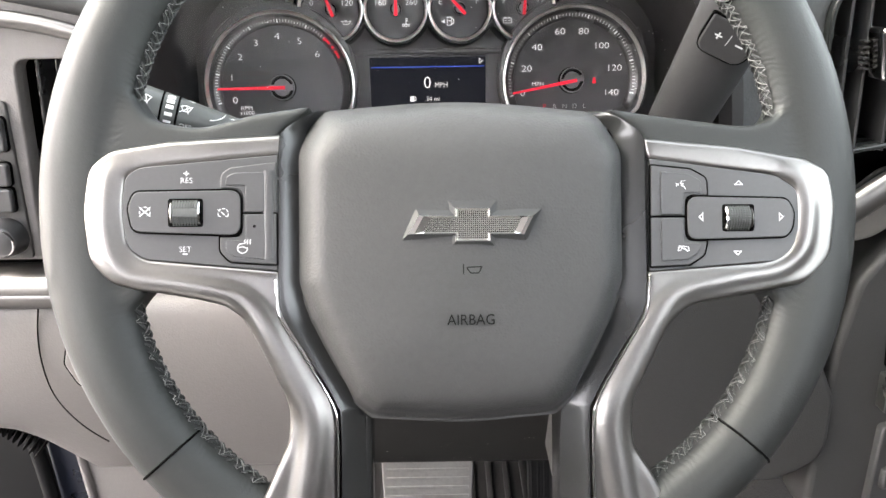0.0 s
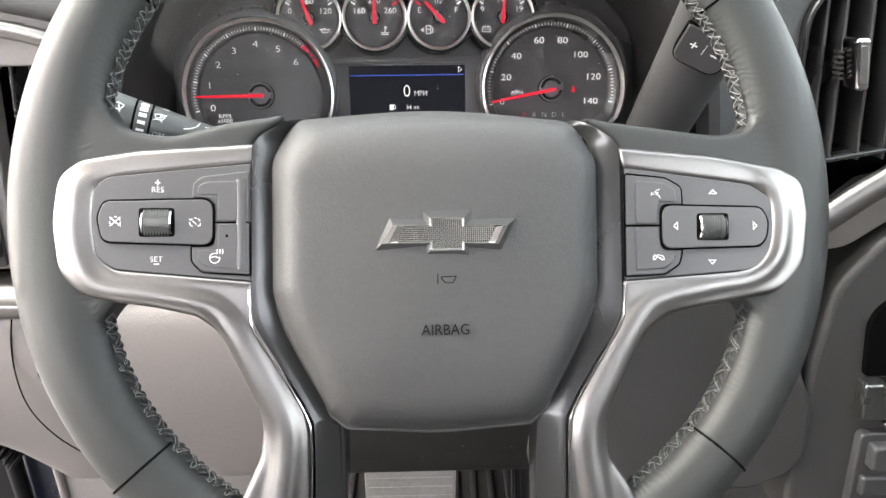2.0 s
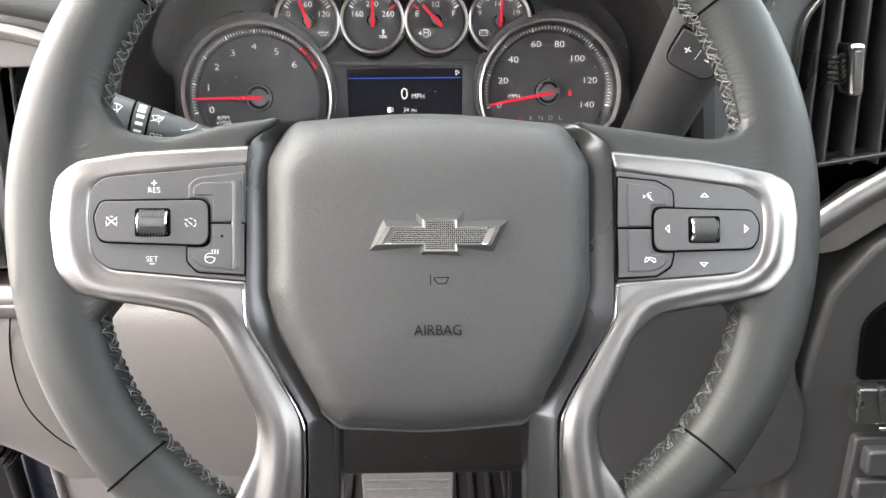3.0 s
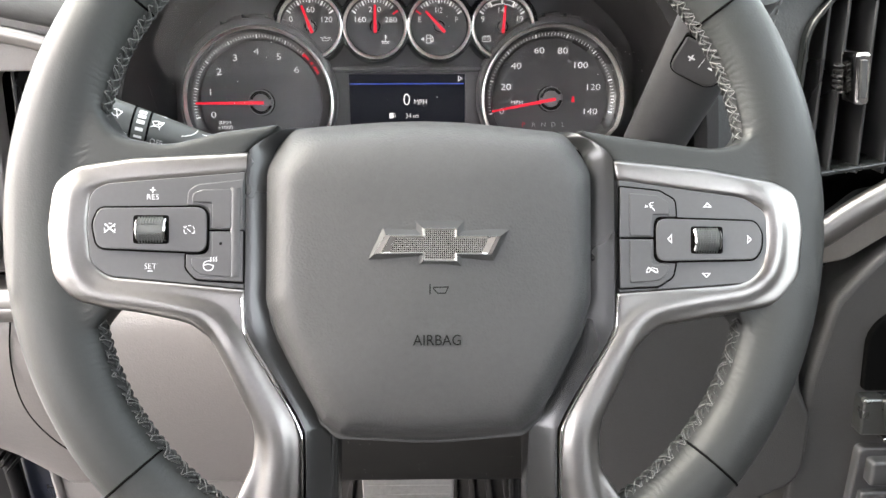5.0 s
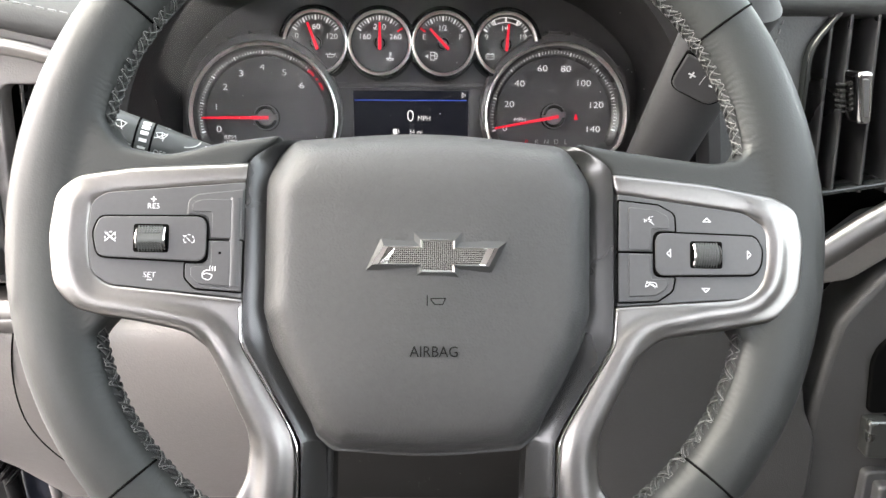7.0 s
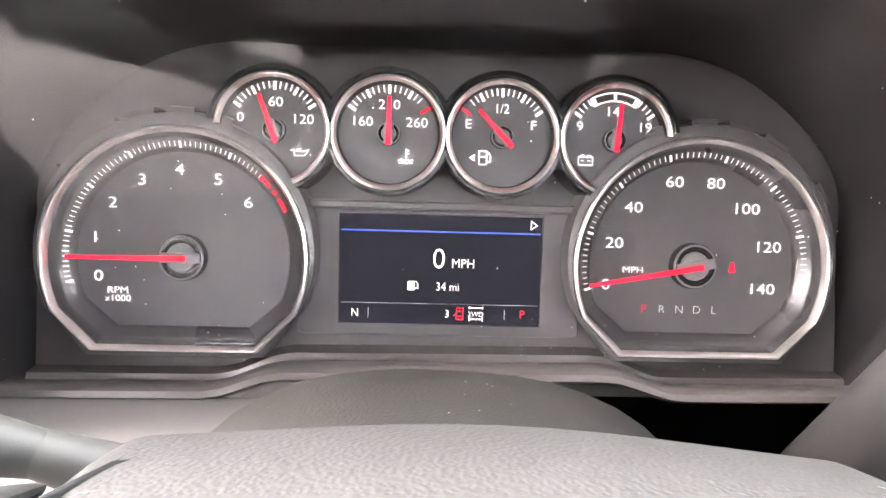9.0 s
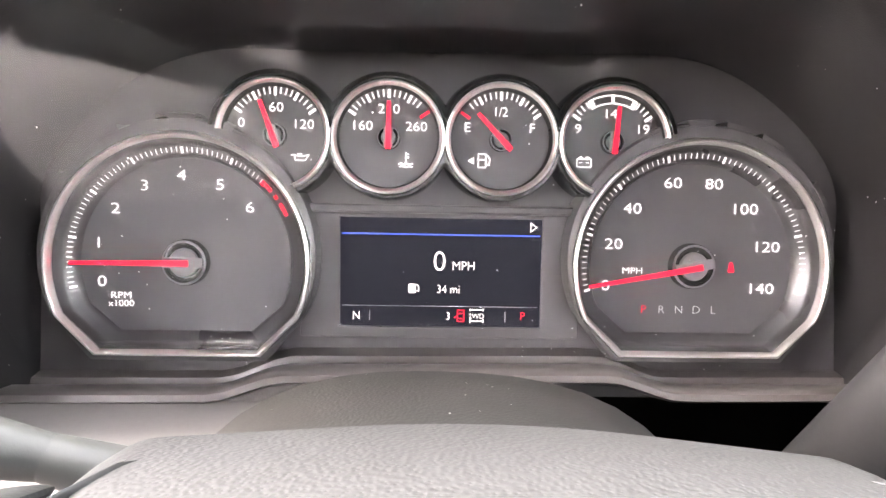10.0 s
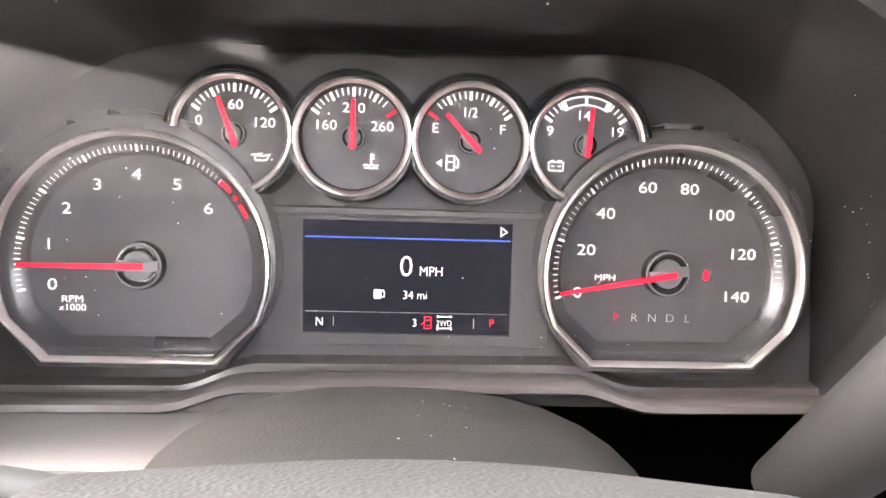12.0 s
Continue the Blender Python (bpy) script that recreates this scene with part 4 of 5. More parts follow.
    ticks("red_zone", cx, cy, 50.8, 52.6, 46, 26.5, 8, 20, 5.7, RED, g, 2.0, 2.0, slope=0.42, skip=(3, 5))
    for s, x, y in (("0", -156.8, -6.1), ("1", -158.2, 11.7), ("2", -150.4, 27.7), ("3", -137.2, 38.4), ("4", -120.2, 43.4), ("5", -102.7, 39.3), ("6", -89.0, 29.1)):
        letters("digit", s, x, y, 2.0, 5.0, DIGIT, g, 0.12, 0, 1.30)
    letters("lettering", "RPM", -148.1, -12.5, 2.0, 3.0, DIGIT, g, 0.12, 0, 1.22)
    letters("lettering", "x1000", -148.1, -16.3, 2.0, 3.0, DIGIT, g, 0.12, 0, 1.12)
    needle(cx, cy, (cx - 50.8, cy - 0.5), (cx + 2.6, cy - 0.2), 2.8, 1.6, 8.0, g, 9.6)
    # road speed
    cx, cy = 118.3, 5.0
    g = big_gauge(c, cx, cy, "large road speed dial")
    ticks("scale", cx, cy, 50.6, 52.8, 193.3, -12.4, 70, 10, 5.6, DIGIT, g, 0.34, 1.0, mid=5, slope=0.42)
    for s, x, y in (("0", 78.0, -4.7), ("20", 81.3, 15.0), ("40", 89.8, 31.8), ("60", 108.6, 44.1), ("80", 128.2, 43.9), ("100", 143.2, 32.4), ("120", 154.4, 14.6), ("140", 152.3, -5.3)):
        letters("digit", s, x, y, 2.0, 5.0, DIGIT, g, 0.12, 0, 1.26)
    letters("lettering", "MPH", 90.6, 2.4, 2.0, 2.9, DIGIT, g, 0.12, 0, 1.22)
    for s, x in (("P", 96.4), ("R", 105.0), ("N", 113.4), ("D", 121.8), ("L", 129.9)):
        letters("gear_letter", s, x, -15.9, 2.0, 3.8, RED if s == "P" else WHITE, g, 0.12, 0, 1.05)
    plate("belt_sign", fillet([(136.2, 2.2), (139.6, 2.2), (138.6, 7.0), (137.2, 7.0)], 0.5, 2), 1.9, 2.1, RED, g, "red seat belt warning lamp", 0.05)
    needle(cx, cy, (cx - 49.6, cy - 10.0), (cx + 3.6, cy - 0.2), 2.8, 1.6, 8.0, g, 9.6)
    # the four small gauges
    small = [(-75.4, "oil pressure dial", (("0", -90.4, 66.8), ("60", -75.0, 73.9), ("120", -63.0, 66.6)), (-5.9, 15.0), (1.6, -5.4)),
             (-24.9, "coolant temperature dial", (("160", -36.9, 66.6), ("210", -24.9, 74.2), ("260", -12.5, 66.6)), (0.2, 15.8), (0.0, -5.2)),
             (25.5, "fuel level dial", (("E", 10.4, 66.8), ("1/2", 25.2, 73.9), ("F", 39.6, 66.9)), (-10.6, 11.2), (4.4, -4.6)),
             (76.0, "battery voltage dial", (("9", 60.5, 67.2), ("14", 75.0, 74.2), ("19", 89.9, 67.5)), (1.9, 15.6), (0.2, -5.4))]
    for k, (cx, label, marks, tip, tail) in enumerate(small):
        cy, top = SMALL_Y, SMALL_Z + 0.5
        g = small_gauge(c, cx, label)
        for s, x, y in marks:
            letters("digit", s, x, y, top, 4.2, DIGIT, g, 0.12, 0, 1.12 if s != "1/2" else 0.9)
        ticks("scale", cx, cy, 18.6, 21.6, 146, 34, 16, 4, top, DIGIT, g, 0.5, 1.2, skip=((), (15, 16), (0, 1), (5, 6, 7, 9, 10, 11))[k])
        if k in (1, 2):
            ticks("red_mark", cx, cy, 17.6, 21.8, 146, 34, 16, 16, top, RED, g, 1.3, 1.3, only=(0,) if k == 2 else (16,))
        needle(cx, cy, (cx + tip[0], cy + tip[1]), (cx + tail[0], cy + tail[1]), 2.5, 1.7, SMALL_Z + 5.0, g, 4.7)
        if k == 0:
            strokes("oil_sign", [[(-4.4, 0.8), (-2.8, 1.2), (-2.4, -1.4), (2.0, -1.4), (3.8, 1.2), (1.0, 0.4), (-2.6, 0.8)], [(-1.4, 1.4), (0.6, 1.4)], [(4.6, -0.6), (4.6, -1.4)]], 0.45, top, DIGIT, g, 0.12, (-64.0, 51.9))
        elif k == 1:
            strokes("coolant_sign", [[(0, 3.4), (0, -1.6)], [(0, 2.6), (1.4, 2.6)], [(0, 1.2), (1.4, 1.2)], [(-3.4, -1.8), (-2, -1.4), (-1, -1.9), (0.4, -1.5), (1.8, -1.9), (3.2, -1.5)], [(-3.0, -3.0), (-1.6, -2.6), (0, -3.1), (1.4, -2.7), (3.0, -3.0)]], 0.6, top, DIGIT, g, 0.12, (-17.0, 51.5))
        elif k == 2:
            strokes("fuel_sign", [[(-1.4, -3), (-1.4, 3), (2, 3), (2, -3), (-1.4, -3)], [(-1.4, 0.4), (2, 0.4)], [(2.2, -1.6), (3.6, -2), (3.8, 0.8), (2.6, 2.6)]], 0.5, top, DIGIT, g, 0.12, (17.0, 51.9))
            plate("fuel_side_arrow", [(11.0, 51.8), (13.6, 50.2), (13.6, 53.4)], top - 0.1, top + 0.1, DIGIT, g, "", 0.03)
        else:
            strokes("battery_sign", [[(-3.2, -1.9), (-3.2, 1.7), (3.2, 1.7), (3.2, -1.9), (-3.2, -1.9)], [(-2.2, 1.7), (-2.2, 2.4), (-1, 2.4), (-1, 1.7)], [(1, 1.7), (1, 2.4), (2.2, 2.4), (2.2, 1.7)], [(-2.2, 0), (-0.8, 0)], [(0.8, 0), (2.2, 0)]], 0.42, top, DIGIT, g, 0.12, (63.6, 51.9))
            strokes("normal_band", [arc(cx, cy, 17.6, 122, 58, 14), arc(cx, cy, 21.2, 122, 58, 14), [arc(cx, cy, 17.6, 122, 58, 1)[0], arc(cx, cy, 21.2, 122, 58, 1)[0]], [arc(cx, cy, 17.6, 122, 58, 1)[1], arc(cx, cy, 21.2, 122, 58, 1)[1]]], 0.5, top + 0.05, DIGIT, g, 0.12)
    return c


cluster = build_cluster()


# ---- cluster hood and dashboard ----
def arch_row(y, pts):
    """The full arch from its right half, at depth y."""
    half = fillet_open(pts)
    return [(-x, y, z) for x, z in half] + [(x, y, z) for x, z in reversed(half)]


def fillet_open(pts, n=6):
    """A soft curve through a few corners."""
    out = []
    p = [Vector(pts[0])] + [Vector(q) for q in pts] + [Vector(pts[-1])]
    for i in range(1, len(p) - 2):
        for k in range(n):
            t = k / n
            a, b, c, d = p[i - 1], p[i], p[i + 1], p[i + 2]
            v = 0.5 * ((2 * b) + (c - a) * t + (2 * a - 5 * b + 4 * c - d) * t * t + (3 * b - a - 3 * c + d) * t ** 3)
            out.append((v.x, v.y))
    out.append(tuple(p[-1]))
    return out


def shifted(rows, dx):
    return [[(x + dx, y, z) for x, y, z in r] for r in rows]


dash = thing("dashboard", Matrix.Translation((0, 0.5, 0.1)), "dark grey moulded truck dashboard with silver trim strips", "dashboard")
DI = Matrix.Translation((0, -0.5, -0.1))


def dpart(name, bm, material, label="", parent=None, smooth=True):
    bm.transform(DI)
    return part(name, bm, material, parent or dash, label, smooth)


def nested(bm):
    bm.transform(NEST)
    return bm


def dplate(name, loops, y0, y1, material, label="", bevel=2.0, parent=None, tilt=0.0, turn=0.0, at=(0, 0, 0)):
    """A plate that faces the driver: outline in x, z thousandths, from y0 back to y1."""
    m = DI @ Matrix.Translation(at) @ pose(0, 0, 0, 0, 0, turn) @ pose(0, 0, 0, 90 + tilt)
    if not isinstance(loops[0][0], (tuple, list)):
        loops = [loops]
    return plate(name, loops, -y1, -y0, material, parent or dash, label, bevel, 3, m)


# tunnel between the cluster plate and the brim
back = [(0.1895, 0.74), (0.189, 0.80), (0.183, 0.845), (0.150, 0.880), (0.108, 0.899), (0.05, 0.900), (0, 0.900)]
brim = [(0.205, 0.74), (0.198, 0.80), (0.182, 0.852), (0.146, 0.900), (0.098, 0.924), (0.05, 0.928), (0, 0.929)]
lip = [(0.212, 0.735), (0.206, 0.80), (0.190, 0.858), (0.151, 0.908), (0.101, 0.931), (0.05, 0.935), (0, 0.936)]
outer = [(0.222, 0.735), (0.216, 0.80), (0.200, 0.866), (0.158, 0.918), (0.104, 0.940), (0.05, 0.944), (0, 0.945)]
rear = [(0.250, 0.735), (0.245, 0.80), (0.225, 0.880), (0.170, 0.935), (0.108, 0.955), (0.05, 0.958), (0, 0.959)]
rows = [arch_row(0.306, back), arch_row(0.26, [((a[0] + b[0]) / 2, (a[1] + b[1]) / 2) for a, b in zip(back, brim)]), arch_row(0.205, brim), arch_row(0.198, brim), arch_row(0.194, lip), arch_row(0.198, outer), arch_row(0.26, outer), arch_row(0.42, rear)]
dpart("hood", nested(loft_bm(shifted(rows, 0.002))), HOOD, "matt black cluster hood")

# ledge under the gauges, arched in the middle
def ledge_row(y, side, mid):
    out = []
    for i in range(49):
        x = -0.206 + 0.412 * i / 48
        f = max(0.0, min(1.0, (0.105 - abs(x - 0.002)) / 0.035))
        f = f * f * (3 - 2 * f)
        out.append((x, y, side + (mid - side) * f))
    return out


dpart("ledge", nested(loft_bm([ledge_row(0.306, 0.754, 0.764), ledge_row(0.2885, 0.7515, 0.7625), ledge_row(0.287, 0.7475, 0.7585), ledge_row(0.2855, 0.7475, 0.7585), ledge_row(0.284, 0.7495, 0.7605), ledge_row(0.277, 0.7535, 0.7635), ledge_row(0.266, 0.7555, 0.7645), ledge_row(0.263, 0.7548, 0.7638), ledge_row(0.2622, 0.752, 0.761), ledge_row(0.266, 0.7495, 0.7585), ledge_row(0.30, 0.744, 0.752)])), LEDGE, "satin grey ledge under the gauges")

dpart("ledge_skirt", nested(loft_bm([ledge_row(0.2668, 0.7505, 0.7595)[:26], ledge_row(0.266, 0.742, 0.748)[:26], ledge_row(0.262, 0.728, 0.728)[:26]])), LIGHTPANEL, "light grey panel under the ledge")

# top pad, falling towards the cluster on its left side
prof = [(0.85, 0.955), (0.55, 0.960), (0.36, 0.945), (0.27, 0.930), (0.225, 0.912), (0.205, 0.893), (0.203, 0.880), (0.215, 0.874), (0.25, 0.872)]


def pad_drop(x):
    return max(-0.010, min(0.014, 0.21 * (x + 0.26))) if x < 0 else -0.012


for s in (-1, 1):
    xs = [0.196, 0.21, 0.23, 0.27, 0.4, 0.80] if s > 0 else [0.196, 0.215, 0.24, 0.28, 0.30, 0.4, 0.72]
    secs = [[(s * x, y, z - pad_drop(s * x) * (1 if y < 0.3 else 0.3)) for y, z in fillet_open(prof, 4)] for x in xs]
    dpart("top_pad", loft_bm(secs), DASH_TOP, "stitched dark grey vinyl dash top")
bm = bmesh.new()
for i in range(60):
    x = -0.205 - 0.0075 * i
    tube_bm([(x, 0.2012, 0.8955 - pad_drop(x)), (x - 0.005, 0.2012, 0.8955 - pad_drop(x - 0.005))], 0.0007, 5, bm=bm)
dpart("pad_stitching", bm, THREAD, "grey stitched seam")
bm = bmesh.new()
curve = fillet_open([(0.270, 0.922), (0.262, 0.905), (0.2555, 0.890), (0.2515, 0.872), (0.249, 0.850), (0.249, 0.820)], 6)
for p, q in zip(curve[::2], curve[1::2]):
    tube_bm([(p[0], 0.2112, p[1]), (q[0], 0.2112, q[1])], 0.0007, 5, bm=bm)
dpart("pad_stitching", bm, THREAD, "grey stitched seam beside the vent")
dpart("top_pad", loft_bm([[(x, y, z) for y, z in ((0.85, 0.955), (0.6, 0.958), (0.40, 0.948))] for x in (-0.2, 0, 0.2)]), DASH_TOP, "dark grey vinyl dash top")

# left side: grey panel with an upright vent and the light switches
vent = fillet([(-297, 704, 6), (-236, 704, 6), (-222, 840, 8), (-284, 840, 10)], 6, 5)
face_l = fillet([(-720, 690, 3), (-208, 690, 3), (-203, 880, 3), (-720, 880, 3)], 3, 4)
dplate("left_panel", [face_l, vent], 215, 230, LIGHTPANEL, "light grey dash panel", 1.5)
for x0, x1 in ((-270, -284), (-256, -269)):
    pts = fillet([(x1 - 1.2, 704, 0.5), (x1 + 1.2, 704, 0.5), (x0 + 1.2, 846, 0.5), (x0 - 1.2, 846, 0.5)], 0.5, 2)
    dplate("vent_vane", pts, 219, 255, VANE, "black vent vane", 0.9)
# black backing behind the vanes, its colour standing for the shade in the vent
dpart("vent_shade", box_bm(-0.31, -0.215, 0.262, 0.27, 0.70, 0.85), GAP, "black backing painting in the shade inside the vent")
dpart("trim_strip", tube_bm([(x, 0.209 + (x + 0.2) ** 2 * -0.15, z) for x, z in fillet_open([(-0.72, 0.874), (-0.40, 0.873), (-0.30, 0.869), (-0.262, 0.8645), (-0.230, 0.8555), (-0.208, 0.843), (-0.196, 0.81)], 8)], 0.0058, 12, flat=0.55, up=(0, 1, 0)), SATIN, "satin silver trim strip")
strip_prof = [(0.224, 0.684), (0.207, 0.683), (0.200, 0.680), (0.1965, 0.674), (0.196, 0.6685), (0.1972, 0.6675), (0.1962, 0.666), (0.1966, 0.659), (0.199, 0.6555), (0.224, 0.655)]
dpart("lower_strip", loft_bm([[(x, y, z) for y, z in strip_prof] for x in (-0.72, -0.5, -0.35, -0.255)]), SATIN, "bright satin silver trim strip with a fine groove")
sw = dplate("switch_panel", fillet([(-400, 692, 4), (-304, 692, 4), (-296, 812, 4), (-400, 812, 4)], 4, 4), 213, 226, DASH_HARD, "dark grey light switch panel", 1.0)
for z0, z1, x in ((777, 801, -299), (751, 768, -303), (731, 749, -305)):
    dplate("switch_gap", fillet([(-345, z0 - 1, 4), (x - 1.2, z0 - 1, 4), (x + 1, z1 + 1, 4), (-345, z1 + 1, 4)], 4, 4), 211, 214, GAP, "", 0.3, sw)
    dplate("switch", fillet([(-344, z0, 3), (x - 2, z0, 3), (x, z1, 3), (-344, z1, 3)], 3, 4), 207, 224, PLASTIC, "black switch key", 1.5, sw)
for prof, material, name in (([(0.01, 18), (10.5, 18), (12.5, 16.5), (15, 3), (15, 0)], PLASTIC, "light_knob"), ([(10.2, 17.8), (10.6, 18.5), (11.4, 18.3), (11.6, 17.4)], CHROME_SOFT, "knob_ring")):
    bm = lathe_bm(prof, 48, mm=0.001)
    bm.transform(Matrix.Translation((-0.3185, 0.216, 0.7105)) @ pose(0, 0, 0, 90))
    dpart(name, bm, material, "black rotary light switch" if name == "light_knob" else "bright knob ring", sw)

# lower left: light grey bolster
def bolster(xs):
    out = []
    for x in xs:
        low = 0.456 + max(0.0, -0.32 - x) * 0.7
        out.append([(x, y, z) for y, z in fillet_open([(0.245, 0.662), (0.214, 0.655), (0.206, 0.63), (0.211, 0.58), (0.225, 0.53), (0.248, low + 0.012), (0.268, low), (0.36, low - 0.004)], 5)])
    return out


dpart("knee_bolster", loft_bm(bolster([-0.72, -0.45, -0.41, -0.375, -0.35, -0.32, -0.30, -0.26, -0.22, -0.17, -0.12, -0.075])), LIGHTPANEL, "light grey grained knee bolster panel")
dpart("column_panel", loft_bm(bolster([-0.073, -0.04, 0.0, 0.04, 0.075, 0.11])), SHROUD, "dark grey panel under the column")
# level panel beside the column, under the ledge, and the grained roll below its front edge
shelf_x = (-0.215, -0.17, -0.12, -0.07, -0.02)
dpart("column_side_panel", loft_bm([[(x, y, z) for x in shelf_x] for y, z in ((0.2285, 0.7600), (0.212, 0.7620), (0.194, 0.7640), (0.178, 0.7654), (0.1765, 0.7645), (0.1768, 0.7600))]), PANEL_SMOOTH, "light grey panel beside the column")
dpart("column_side_roll", loft_bm([[(x, y, z) for x in shelf_x] for y, z in ((0.1766, 0.7625), (0.1755, 0.7632), (0.1725, 0.7620), (0.1665, 0.7570), (0.1620, 0.7470), (0.1600, 0.7250), (0.1650, 0.6900))]), LIGHTPANEL, "light grey grained roll below the panel")
# cowl side and the dark jamb of the open door
dplate("kick_panel", fillet([(-356, 120, 6), (-150, 120, 6), (-150, 520, 6), (-368, 520, 6)], 6, 5), 300, 320, LIGHTPANEL, "light grey cowl side panel", 3.0)


# ---- right of the wheel ----
well = fillet([(288, 766, 16), (440, 790, 20), (440, 912, 20), (300, 902, 26), (275, 866, 30), (277, 812, 20)], 20, 8)
face_r = fillet([(205, 690, 3), (300, 700, 10), (345, 742, 10), (470, 770, 3), (720, 770, 3), (720, 925, 3), (214, 915, 30)], 3, 5)
dplate("right_panel", [face_r, well], 212, 232, DASH, "dark grey vinyl panel round the vent", 5.0)
# black backing again in place of the shade deep in this vent
dpart("vent_shade", box_bm(0.255, 0.46, 0.285, 0.295, 0.74, 0.93), GAP, "black backing painting in the shade inside the vent")
rim = grown(well, 4.0)
dplate("vent_rim", [rim, well], 205, 240, GLOSSY, "glossy black vent rim", 3.0)
for k, (x0, x1) in enumerate(((284, 293), (297, 306.5), (315, 327), (333, 346), (352, 366))):
    vane = dplate("vent_vane", fillet([(x1 - 1.1, 766, 0.5), (x1 + 1.1, 766, 0.5), (x0 + 1.1, 900, 0.5), (x0 - 1.1, 900, 0.5)], 0.5, 2), 208, 268, VANE, "black vent vane", 0.9)
    if k == 1:
        dplate("vent_knob", fillet([(305.0, 818, 4), (314.5, 818, 4), (309.0, 853, 4), (298.5, 853, 4)], 4, 5), 190, 209, CHROME_SOFT, "chrome vent tab", 2.4, vane)
        dplate("knob_inset", fillet([(307.0, 823, 1), (310.6, 823, 1), (306.4, 848, 1), (302.4, 848, 1)], 1, 3), 188.6, 192, PLASTIC, "grey tab inset", 0.5, vane)
        for r in range(6):
            z = 824 + 3.6 * r
            dplate("grip_rib", [(298.5 - 0.16 * (z - 824), z), (302.5 - 0.16 * (z - 824), z), (302.3 - 0.16 * (z - 824), z + 1.5), (298.3 - 0.16 * (z - 824), z + 1.5)], 203, 210, VANE, "", 0.3, vane)
strip = fillet_open([(0.215, 0.66), (0.26, 0.692), (0.30, 0.718), (0.34, 0.748), (0.40, 0.782), (0.48, 0.80), (0.62, 0.805)], 8)
dpart("trim_strip", tube_bm([(x, 0.200, z) for x, z in strip], 0.0105, 14, flat=0.7, up=(0, 1, 0)), SATIN, "satin silver trim strip")
dplate("mid_panel", fillet([(262, 690, 6), (330, 700, 30), (360, 722, 20), (470, 752, 6), (720, 760, 3), (720, 800, 3), (480, 800, 3), (400, 782, 10), (340, 748, 10)], 6, 6), 202, 210, BRONZE, "satin bronze-grey lower dash panel", 3.0)
stack = fillet([(322, 440, 10), (720, 440, 3), (720, 762, 3), (404, 738, 26), (352, 708, 40), (325, 668, 30), (318, 605, 20), (318, 540, 20)], 8, 6)
dplate("centre_stack", stack, 196, 240, DASH_HARD, "dark grey centre stack side", 6.0)
# flat black plate: the storage recess is only shade put into its colour
dplate("stack_recess_shade", fillet([(360, 592, 6), (460, 592, 4), (460, 690, 4), (392, 680, 20), (353, 648, 30)], 4, 6), 192, 197, GAP, "black plate painting in the shade of the storage recess", 1.5)
dplate("stack_trim", fillet([(361, 556, 3), (470, 553, 3), (470, 590, 3), (358, 589, 3)], 3, 4), 184, 202, TRIM_DARK, "dark satin metal ledge on the centre stack", 2.0)
dplate("ledge_edge", fillet([(380, 550.5, 1), (470, 550.5, 1), (470, 554, 1), (380, 554, 1)], 1, 3), 182, 200, CHROME_SOFT, "bright ledge edge", 1.0)
dplate("ledge_plate", fillet([(381, 559, 3), (470, 559, 3), (470, 592, 3), (371, 591, 3)], 3, 4), 181, 186, TRIM_DARK, "dark satin metal ledge plate", 1.0)
sw = dplate("drive_switch_panel", fillet([(371, 440, 6), (470, 440, 6), (470, 540, 6), (367, 540, 6)], 6, 4), 188, 200, PLASTIC, "dark switch panel on the centre stack", 2.0)
dplate("switch", fillet([(376, 509, 4), (440, 509, 4), (440, 533, 4), (374, 533, 4)], 4, 4), 178, 194, PLASTIC, "", 3.0, sw)
dplate("switch", fillet([(375, 480, 3), (402, 480, 3), (402, 500, 3), (374, 500, 3)], 3, 4), 182, 194, PLASTIC, "", 3.0, sw)
# knee panel right of the column, beside the centre stack
knee = fillet([(100, 487, 4), (289, 481, 30), (329, 503, 34), (325, 566, 24), (312, 592, 30), (300, 640, 20), (298, 700, 4), (100, 700, 4)], 10, 6)
dplate("knee_panel", knee, 193, 244, DASH_HARD, "dark grey knee panel", 4.0)
# black sheet that stands in for the shade below the dash
dpart("under_dash_shade", box_bm(-0.72, 0.72, 0.30, 0.32, 0.478, 0.75), GAP, "black sheet painting in the shade under the dash")
# seam and release handle in the bolster
seam = fillet_open([(-0.306, 0.655), (-0.3125, 0.630), (-0.3155, 0.603), (-0.3135, 0.568), (-0.303, 0.534), (-0.290, 0.508)], 8)
dpart("bolster_seam", tube_bm([(x, 0.2055 + max(0, 0.60 - z) ** 2 * 2.6, z) for x, z in seam], 0.0006, 6), GAP, "dark panel seam")
hd = dplate("brake_release", fillet([(-290, 580, 8), (-262, 578, 6), (-262, 624, 6), (-292, 622, 8), (-298.5, 602, 8)], 6, 5), 204.8, 214, GAP, "", 0.6)
dplate("release_pull", fillet([(-289, 581.5, 8), (-262, 579, 5), (-262, 623, 5), (-291, 620.8, 8), (-297, 602, 8)], 5, 5), 203.6, 214, LIGHTPANEL, "grey release handle", 2.0, hd)

# ---- column, stalks, pedals ----
shroud = thing("column_shroud", WHEEL, "dark grey plastic steering column shroud", "column shroud")
secs = []
